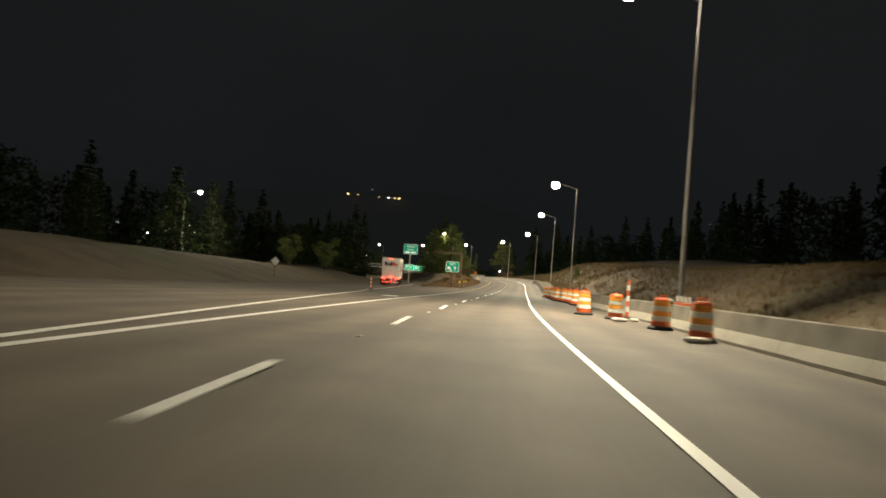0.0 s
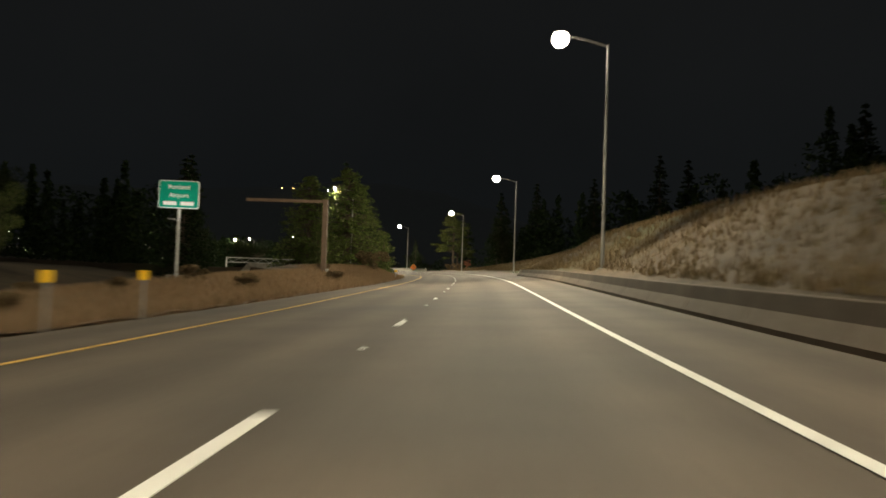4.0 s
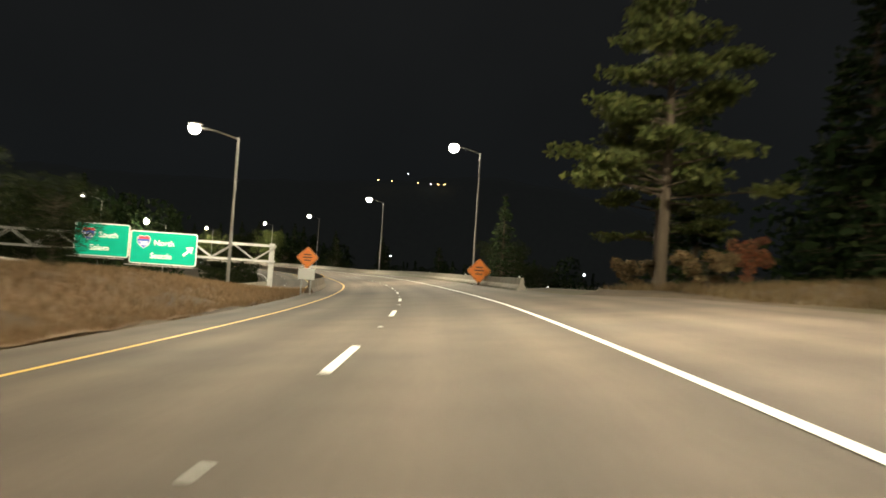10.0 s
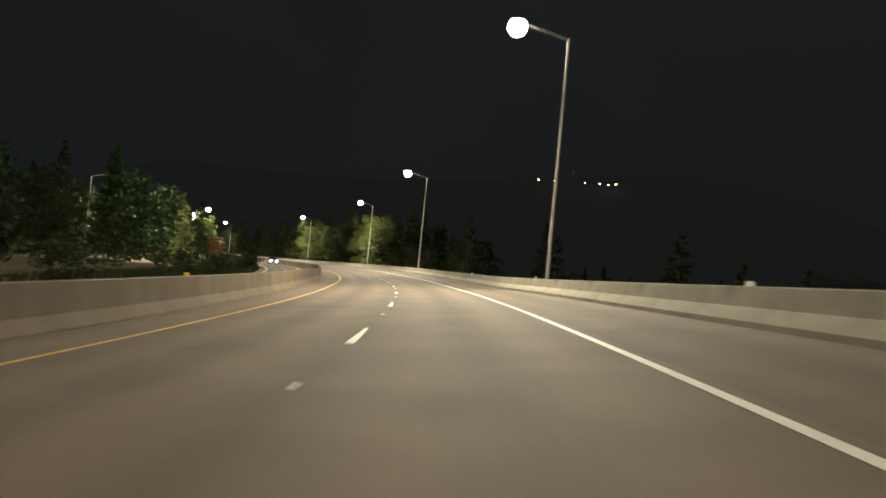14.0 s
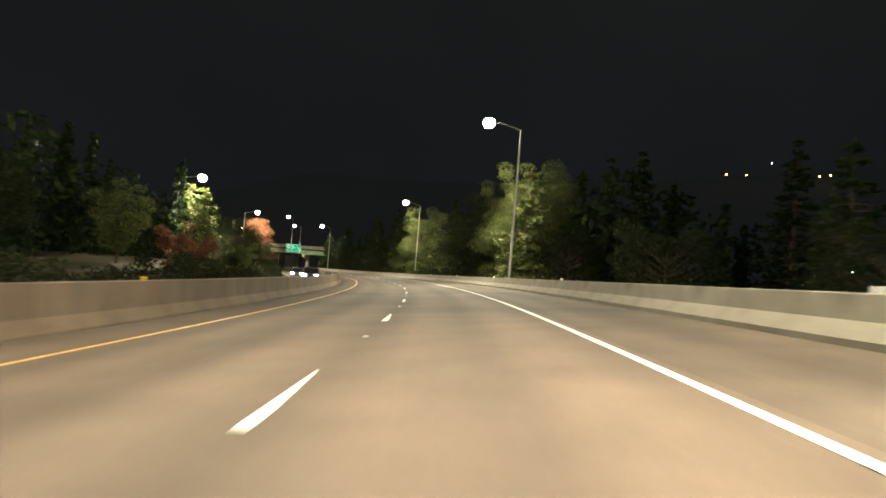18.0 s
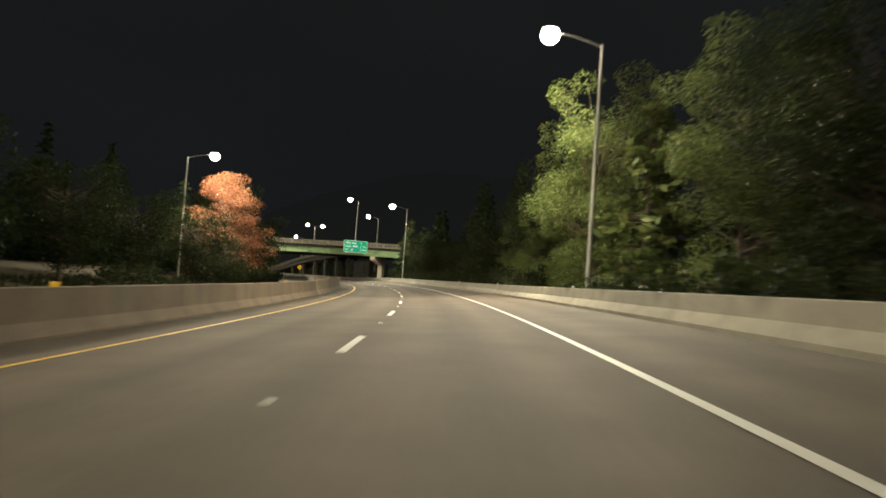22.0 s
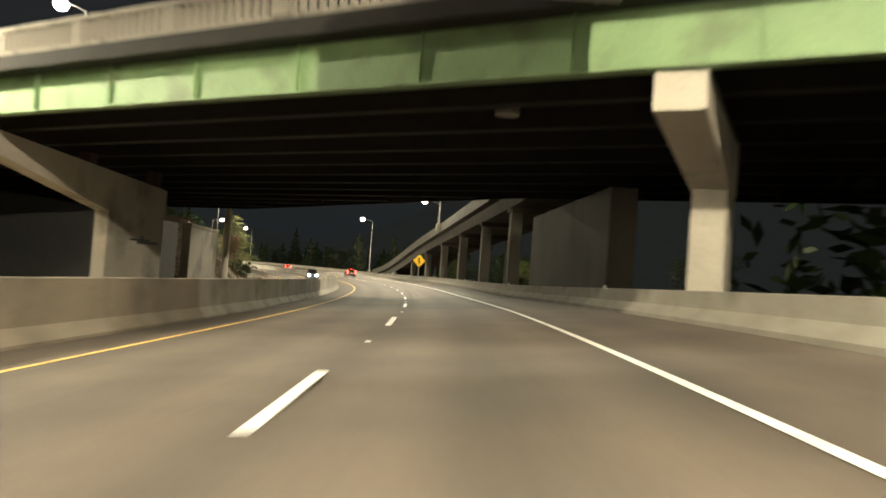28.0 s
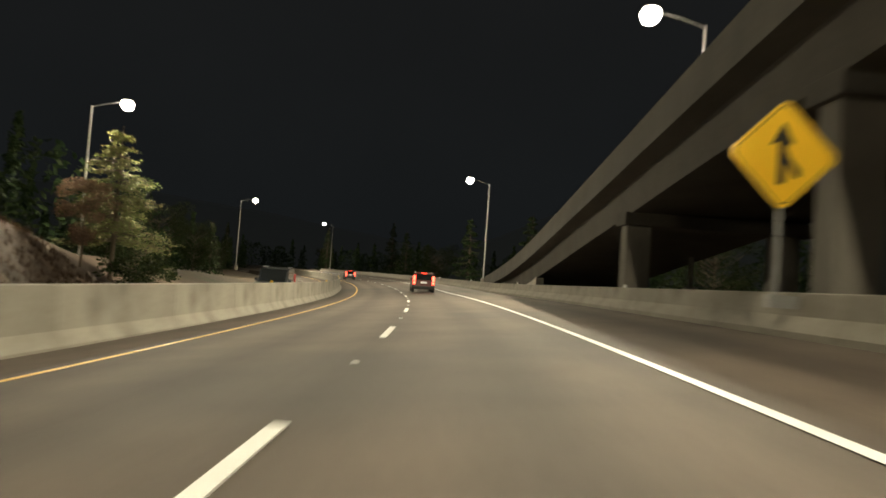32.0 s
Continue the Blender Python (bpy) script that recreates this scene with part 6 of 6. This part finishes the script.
def plant(proto, s, d, scale=1.0, turn=0.0, sink=0.1, h=None):
    x, y, _ = on_road(s, d, 0)
    z = float(ground_at(x, y)[0]) if h is None else on_road(s, d, h)[2]
    m = pose(x, y, z - sink, 0, 0, turn) @ Matrix.Diagonal((scale, scale, scale * (0.94 + 0.12 * ((turn * 7) % 10) / 10), 1))
    if proto.get("used"):
        ob = copy_thing(proto, Matrix())
        ob.matrix_basis = m
        return ob
    proto["used"] = 1
    proto.matrix_basis = m
    return proto


fir = fir_tree("fir_tree", 12.0, 3.1, 11, "dark green fir tree with drooping boughs", LEAF_CONIFER)
fir_tall = fir_tree("fir_tree", 22.0, 4.2, 12, "tall dark fir tree above the verge", LEAF_CONIFER, low=0.06, tiers=28, per=12, leaf=0.28, trunk=0.32, dense=30)
cedar = fir_tree("cedar_tree", 11.0, 2.7, 13, "yellow-green cedar lit by a street lamp", LEAF_GREEN, low=0.05, tiers=18, per=11, leaf=0.3, dense=15, curve=0.6)
big_cedar = fir_tree("cedar_tree", 17.5, 6.4, 31, "huge broad cedar with boughs down to the verge", LEAF_CEDAR, low=0.04, tiers=28, per=16, leaf=0.26, trunk=0.45, dense=36, curve=0.55)
cone_shrub = fir_tree("conical_shrub", 5.0, 1.5, 14, "conical yellow-green shrub on the verge", LEAF_GREEN, low=0.04, tiers=14, per=11, leaf=0.22, trunk=0.1, dense=13, curve=0.6)
maple = limb_tree("maple_tree", 10.0, 4.0, 11000, LEAF_GREEN, 21, "broad-leaved green tree beside the road", low=0.18, leaf=0.14, lobes=44)
poplar = limb_tree("tall_tree", 14.5, 4.0, 42000, LEAF_GREEN, 22, "tall leafy green tree crowding the barrier", low=0.06, leaf=0.08, lobes=90, tall=0.6)
dark_tree = limb_tree("round_tree", 8.5, 3.8, 11000, LEAF_IVY, 23, "dense dark round tree", low=0.1, leaf=0.11, lobes=64, tall=0.7)
red_tree = limb_tree("autumn_tree", 9.1, 4.1, 30000, LEAF_AUTUMN, 24, "orange-red autumn tree under a street lamp", low=0.1, leaf=0.085, lobes=130, trunk=0.17, dome=0.52)
thick_tree = limb_tree("thick_tree", 13.5, 5.2, 42000, LEAF_IVY, 29, "tall dense dark green tree behind the barrier", low=0.08, leaf=0.095, lobes=110, trunk=0.24, tall=0.6)
red_bush = limb_tree("autumn_shrub", 4.2, 1.7, 2200, LEAF_AUTUMN, 25, "rust-red shrub beyond the opposite carriageway", "shrub", low=0.1, leaf=0.13, lobes=18, trunk=0.07)
bush = limb_tree("shrub", 2.4, 1.7, 1000, LEAF_IVY, 26, "low dark green shrub", "shrub", low=0.12, leaf=0.12, lobes=20, trunk=0.06)
dry_bush = limb_tree("dry_shrub", 1.7, 1.3, 1700, STRAW, 27, "dry straw-coloured shrub on the verge", "shrub", low=0.12, leaf=0.11, lobes=16, trunk=0.05)
lamp_conifer = fir_tree("fir_tree", 12.4, 4.4, 33, "broad pale green conifer lit by the lamp beside it", LEAF_PALE, low=0.3, tiers=15, per=12, leaf=0.13, trunk=0.22, dense=90, curve=0.8)
rust_tree = limb_tree("russet_tree", 7.0, 2.3, 6000, LEAF_RUSSET, 34, "dull russet-leaved small tree beside a conifer", low=0.35, leaf=0.1, lobes=30, trunk=0.1)
pine = pine_tree("pine_tree", 15.5, 28, "tall pine with a bare trunk and separate needle clumps")

spots = [
    (pine, 303, 8.8, 1.0, 0), (pine, 316, 13.5, 0.9, 120),
    (big_cedar, 226, -19.2, 0.95, 10), (big_cedar, 263, -19.0, 1.08, 140), (big_cedar, 217, -24, 0.8, 60), (dry_bush, 207, -14.0, 1.5, 70), (dry_bush, 211, -14.8, 1.3, 20),
    (cone_shrub, 231, -13.6, 1.35, 40), (cone_shrub, 233.5, -14.4, 1.45, 90), (cone_shrub, 205, -21, 0.95, 30), (cone_shrub, 238, -13.8, 0.75, 60),
    (cone_shrub, 243, -14.2, 1.3, 20), (dark_tree, 248, -16.5, 0.9, 75), (fir, 238, -18, 0.9, 65), (dark_tree, 276, -16.5, 0.8, 125),
    (fir_tall, 249, -21, 0.95, 33), (fir_tall, 264, -52, 1.1, 83), (fir_tall, 279, -21.3, 0.9, 133), (fir_tall, 292, -55, 0.95, 13), (fir_tall, 236, -47, 1.0, 150),
    (maple, 276, -19.0, 0.8, 230), (maple, 286, -20.5, 0.75, 25), (dark_tree, 294, -15.8, 0.42, 60), (dark_tree, 300, -23, 0.7, 100),
    (fir_tall, 60, -72, 0.9, 12), (fir_tall, 84, -78, 0.8, 42), (fir_tall, 104, -66, 0.75, 92), (fir_tall, 40, -60, 0.8, 112), (fir, 120, -60, 1.3, 15), (fir, 150, -66, 1.4, 85), (fir_tall, 175, -72, 0.9, 155), (dark_tree, 200, -62, 1.3, 5), (fir_tall, 215, -75, 1.0, 65),
    (maple, 160, -52, 0.7, 45), (maple, 178, -48, 0.8, 95), (dark_tree, 30, -45, 1.0, 35), (maple, 12, -40, 0.9, 65),
    (fir_tall, 250, 40, 0.9, 21), (fir_tall, 270, 34, 0.85, 51), (fir_tall, 262, 52, 1.0, 91), (fir_tall, 290, 27, 0.95, 131), (fir_tall, 310, 24, 1.0, 11), (fir_tall, 322, 30, 0.9, 61), (fir, 300, 20, 1.1, 81), (dark_tree, 285, 17, 0.9, 41), (fir, 318, 17, 1.2, 31),
    (fir_tall, 220, 60, 1.0, 71), (fir_tall, 190, 64, 0.9, 111), (fir_tall, 160, 66, 0.85, 141), (fir_tall, 120, 58, 0.6, 35), (fir_tall, 100, 62, 0.65, 15), (fir_tall, 76, 56, 0.6, 75), (maple, 85, 46, 0.9, 45), (maple, 60, 50, 0.9, 5), (fir, 200, 46, 1.0, 25),
    (cone_shrub, 128, 8.5, 0.4, 25), (fir_tall, 353, 10.8, 0.62, 50), (dark_tree, 362, 13.5, 1.0, 20),
    (red_bush, 301, 12.3, 0.66, 50), (dry_bush, 298, 9.0, 1.0, 20), (dry_bush, 309, 9.5, 1.1, 70),
    (poplar, 545.5, 8.8, 1.0, 10), (poplar, 551, 11.6, 1.0, 60), (poplar, 557.5, 12.2, 1.05, 100), (cedar, 542, 8.0, 1.25, 30), (dark_tree, 541, 12, 1.0, 130), (fir_tall, 545, 20, 0.9, 20), (fir_tall, 528, 26, 0.85, 60), (fir_tall, 560, 22, 1.0, 100), (fir_tall, 505, 34, 0.8, 10), (fir_tall, 580, 24, 1.0, 130), (fir_tall, 600, 22, 1.0, 44), (fir_tall, 615, 20, 1.0, 74), (fir_tall, 640, 20, 1.0, 24),
    (poplar, 566, 10.8, 1.05, 15), (thick_tree, 575, 12.3, 1.08, 75), (thick_tree, 586, 11.8, 0.99, 45), (thick_tree, 597, 12.8, 1.05, 115),
    (cedar, 611.5, 8.6, 1.15, 35), (poplar, 620, 8.2, 1.05, 5), (poplar, 629, 9.3, 1.0, 55), (poplar, 604.5, 10.4, 0.95, 85), (poplar, 637, 8.3, 0.6, 20), (poplar, 647, 8.5, 0.58, 70), (thick_tree, 640, 11.8, 1.05, 95), (thick_tree, 651, 12.8, 0.99, 145),
    (dark_tree, 661, 9.5, 1.2, 25), (fir_tall, 662, 16, 1.0, 65), (fir_tall, 673, 14, 0.95, 15), (fir_tall, 684, 17, 1.05, 105), (fir_tall, 694, 14, 0.95, 45), (fir_tall, 705, 16, 1.0, 145), (fir_tall, 715, 21, 1.0, 85), (fir_tall, 735, 17, 0.9, 5), (dark_tree, 674, 9.0, 0.9, 75), (dark_tree, 690, 10.0, 0.95, 35), (fir_tall, 722, 19, 0.8, 135),
    (dark_tree, 720, 8.6, 1.1, 65), (thick_tree, 721, 13.5, 0.85, 25), (fir, 727, 7.8, 1.2, 115), (thick_tree, 712, 12.0, 0.8, 75), (fir, 724, 6.6, 1.0, 45), (fir, 723.5, 10.2, 1.15, 95), (bush, 728, 6.0, 1.2, 15), (bush, 708, 6.2, 1.0, 65), (red_bush, 726, 6.6, 0.55, 35),
    (fir, 392, 26, 0.9, 15), (dark_tree, 372, 22, 0.7, 55), (dark_tree, 420, 28, 0.8, 95), (fir, 450, 30, 1.0, 35), (fir, 480, 26, 1.0, 75), (dark_tree, 505, 18, 0.9, 115), (dark_tree, 525, 15, 0.95, 145), (fir, 515, 22, 1.2, 5),
    (dark_tree, 352, -40, 1.15, 25), (dark_tree, 363, -44, 1.25, 65), (dark_tree, 376, -41, 1.2, 105), (dark_tree, 388, -45, 1.3, 15), (dark_tree, 400, -42, 1.2, 45), (fir, 410, -41, 1.2, 85), (dark_tree, 424, -40, 1.1, 125),
    (cedar, 436, -42, 1.0, 55), (cedar, 492, -30, 0.85, 95), (dark_tree, 446, -39, 1.05, 5), (dark_tree, 462, -41, 1.1, 35), (dark_tree, 478, -38, 1.0, 75), (dark_tree, 508, -30, 0.8, 115), (dark_tree, 524, -32, 0.9, 145), (fir_tall, 540, -46, 0.8, 25), (fir_tall, 500, -50, 0.8, 65), (fir_tall, 460, -52, 0.8, 105), (fir_tall, 420, -50, 0.8, 15),
    (cedar, 572, -27.9, 1.0, 25), (cedar, 577, -30.4, 1.05, 85), (red_bush, 562, -25.5, 1.1, 15), (red_bush, 554, -27.0, 1.3, 75), (maple, 548, -31, 0.8, 45), (dark_tree, 585, -27, 0.6, 105), (dark_tree, 596, -29, 0.8, 135),
    (dark_tree, 610, -27, 0.9, 5), (dark_tree, 624, -26, 0.9, 55), (maple, 612, -34, 0.9, 95), (dark_tree, 636, -25.5, 0.85, 35), (red_tree, 664.0, -23.2, 1.5, 0), (dark_tree, 659, -20.8, 0.36, 35), (dark_tree, 653, -21.2, 0.62, 85), (dark_tree, 670, -20.7, 0.5, 125), (dark_tree, 648, -23, 0.8, 15), (dark_tree, 662, -27, 0.9, 65), (fir, 668, -29, 1.0, 25), (maple, 606, -25.0, 0.55, 140),
    (dark_tree, 684, -27, 1.0, 95), (thick_tree, 687, -27.5, 1.0, 15), (thick_tree, 699, -28, 0.92, 85), (thick_tree, 711, -29, 0.8, 145), (dark_tree, 700, -28, 1.05, 125), (dark_tree, 716, -26.5, 1.1, 15), (dark_tree, 724, -24.0, 1.25, 75), (dark_tree, 733, -25.0, 1.2, 45), (dark_tree, 737, -22.6, 1.2, 110), (dark_tree, 746, -27, 0.9, 15), (dark_tree, 716, -23.5, 1.35, 25), (fir_tall, 700, -44, 0.75, 85), (fir_tall, 670, -46, 0.8, 35),
    (lamp_conifer, 884, -26.4, 1.0, 15), (rust_tree, 881, -27.6, 1.0, 60), (bush, 882, -24.6, 1.3, 10), (bush, 886, -25.4, 1.4, 80), (bush, 890, -24.4, 1.2, 150), (dark_tree, 893, -26.5, 0.6, 200), (dark_tree, 822, -34, 0.7, 20), (dark_tree, 833, -36, 0.8, 70), (dark_tree, 845, -38, 0.85, 130), (dark_tree, 826, -42, 0.9, 170), (dark_tree, 856, -37, 0.8, 50), (dark_tree, 900, -32, 0.9, 25), (dark_tree, 930, -34, 1.0, 55), (dark_tree, 960, -33, 1.0, 95), (fir, 1000, -32, 1.0, 15), (dark_tree, 1030, -30, 1.0, 75),
    (bush, 786, 12.5, 1.3, 15), (bush, 800, 10.0, 1.3, 55), (maple, 806, 14, 0.45, 95), (bush, 813, 11, 1.2, 25), (maple, 828, 17, 0.6, 45), (bush, 842, 14, 1.3, 85), (dark_tree, 850, 22, 0.9, 35), (dark_tree, 820, 24, 0.9, 65), (dark_tree, 790, 24, 0.8, 5), (dark_tree, 880, 20, 1.0, 115),
    (fir, 930, 18, 1.1, 25), (fir, 960, 16, 1.2, 75), (dark_tree, 985, 16, 1.1, 15), (fir, 1020, 18, 1.2, 55), (fir_tall, 1060, 26, 0.9, 95), (fir_tall, 1090, 12, 0.8, 35), (fir_tall, 1110, -20, 0.8, 65), (dark_tree, 1120, 20, 1.2, 125),
]
for proto, s, d, scale, turn in spots:
    plant(proto, s, d, scale, turn)

# low shrubs and ivy along the verges
rnd = np.random.RandomState(5)
for s, d in [(rnd.uniform(345, 735), rnd.uniform(-21.5, -19.4)) for _ in range(80)]:
    plant(bush, s, d, rnd.uniform(0.6, 1.15), rnd.uniform(0, 360))
for s, d in [(rnd.uniform(530, 735), rnd.uniform(5.2, 6.8)) for _ in range(34)]:
    plant(bush, s, d, rnd.uniform(0.7, 1.2), rnd.uniform(0, 360))
for s, d in [(rnd.uniform(124, 325), rnd.uniform(-17, -11.5)) for _ in range(12)]:
    if d > 0 or d > gore_edge(s) + 2:
        plant(dry_bush, s, d, rnd.uniform(0.3, 0.55), rnd.uniform(0, 360))


def far_woods(name, spans, seed, label):
    """A distant wood: crowns of many leaf clumps, pointed and round ones mixed."""
    r = np.random.RandomState(seed)
    places, sizes = [], []
    for s0, s1, d0, d1, count, lo, hi in spans:
        xyz = on_road(r.uniform(s0, s1, count), r.uniform(d0, d1, count), 0)
        base = ground_at(xyz[:, 0], xyz[:, 1])
        for (x, y, _), z in zip(xyz, base):
            h, pointed = r.uniform(lo, hi), r.uniform() < 0.55
            n = 300
            u = r.uniform(0.04, 1, n)
            wide = h * (0.2 * (1 - u) ** 0.8 if pointed else 0.34 * np.sin(math.pi * np.clip(0.1 + 0.86 * u, 0, 1)) ** 0.6)
            if pointed:
                wide *= 0.75 + 0.35 * np.sin(u * 40 + r.uniform(0, 6))
            a, q = r.uniform(0, math.tau, n), np.sqrt(r.uniform(0.15, 1, n))
            lump = 1 + 0.25 * np.sin(3 * a + 9 * u + r.uniform(0, 6))
            places.append(np.stack([x + wide * q * lump * np.cos(a), y + wide * q * lump * np.sin(a), z + h * u * (1 if pointed else 0.9)], -1))
            sizes.append(r.uniform(0.5, 1.1, n) * h * 0.05)
    me = crown_mesh(name, np.concatenate(places), np.concatenate(sizes), LEAF_CONIFER, r, 0.3)
    return tagged(new(name, me), label, "woodland", kind="stuff")


far_woods("far_woods", [(-40, 240, -118, -72, 130, 9, 17), (240, 340, -88, -56, 50, 10, 18)], 41, "dark woodland beyond the diverging roadway")
far_woods("far_woods", [(-20, 250, 36, 70, 120, 8, 15), (250, 335, 18, 60, 60, 9, 16), (340, 535, 24, 70, 90, 5, 9)], 42, "dark woodland above the hillside")
far_woods("far_woods", [(340, 560, -62, -33, 110, 9, 14), (560, 760, -60, -30, 90, 8, 13)], 43, "dark woodland beyond the opposite carriageway")
far_woods("far_woods", [(535, 760, 14, 44, 90, 10, 18), (880, 1150, 16, 60, 80, 8, 13), (880, 1150, -70, -34, 80, 7, 12), (1120, 1300, -30, 30, 60, 8, 14)], 44, "dark woodland where the motorway curves away")


# dry grass: tufts of thin blades over the verges
def grass(name, spans, count, mat, label, seed, tall=(0.15, 0.5), lift=-0.03):
    r = np.random.RandomState(seed)
    share = [count * (b - a) for a, b, *_ in spans]
    s, d = [], []
    for (a, b, lo, hi), n in zip(spans, share):
        k = int(n)
        s.append(r.uniform(a, b, k))
        d.append(lo + (hi - lo) * r.uniform(0, 1, k) ** 1.5)
    s, d = np.concatenate(s), np.concatenate(d)
    place = on_road(s, d, 0)
    ok = (d > 0) | (d > gore_edge(s) + 1.5) | (s > 300)
    place, n = place[ok], int(ok.sum())
    place[:, 2] = ground_at(place[:, 0], place[:, 1]) + lift
    n_b = 5
    base = np.repeat(place, n_b, 0) + r.normal(0, 0.1, (n * n_b, 3)) * (1, 1, 0)
    h = r.uniform(*tall, n * n_b)
    a = r.uniform(0, math.tau, n * n_b)
    lean = r.uniform(0.1, 0.55, n * n_b) * h
    side = np.stack([np.cos(a), np.sin(a), 0 * a], -1) * 0.022
    tip = base + np.stack([-np.sin(a) * lean, np.cos(a) * lean, h], -1)
    v = np.stack([base - side, base + side, tip], 1).reshape(-1, 3)
    i = np.arange(n * n_b) * 3
    me = bpy.data.meshes.new(name)
    me.from_pydata(v.tolist(), [], np.stack([i, i + 1, i + 2], 1).tolist())
    me.materials.append(mat)
    return tagged(new(name, me), label, "grass", kind="stuff")


grass("dry_grass", [(0, 90, 8, 22), (90, 190, 5, 20), (190, 310, 8, 20)], 70, STRAW, "dry straw-coloured grass on the hillside verge", 7)
grass("dry_grass", [(119, 180, -10.4, -17), (180, 330, -10.4, -19)], 220, STRAW_HEADLIT, "dry grass between the two roadways", 8, (0.12, 0.42))
grass("dry_grass", [(800, 880, -21, -36)], 110, LEAF_BRACKEN, "dead brown bracken on the steep bank", 9, (0.15, 0.6), 0.18)
grass("green_grass", [(-20, 110, -30, -52)], 190, LEAF_IVY, "green grass on the far verge", 10, (0.3, 0.8))
grass("ivy", [(345, 745, -18.6, -27), (540, 735, 4.6, 8)], 75, LEAF_IVY, "dark ivy and weeds behind the barriers", 12, (0.1, 0.7))
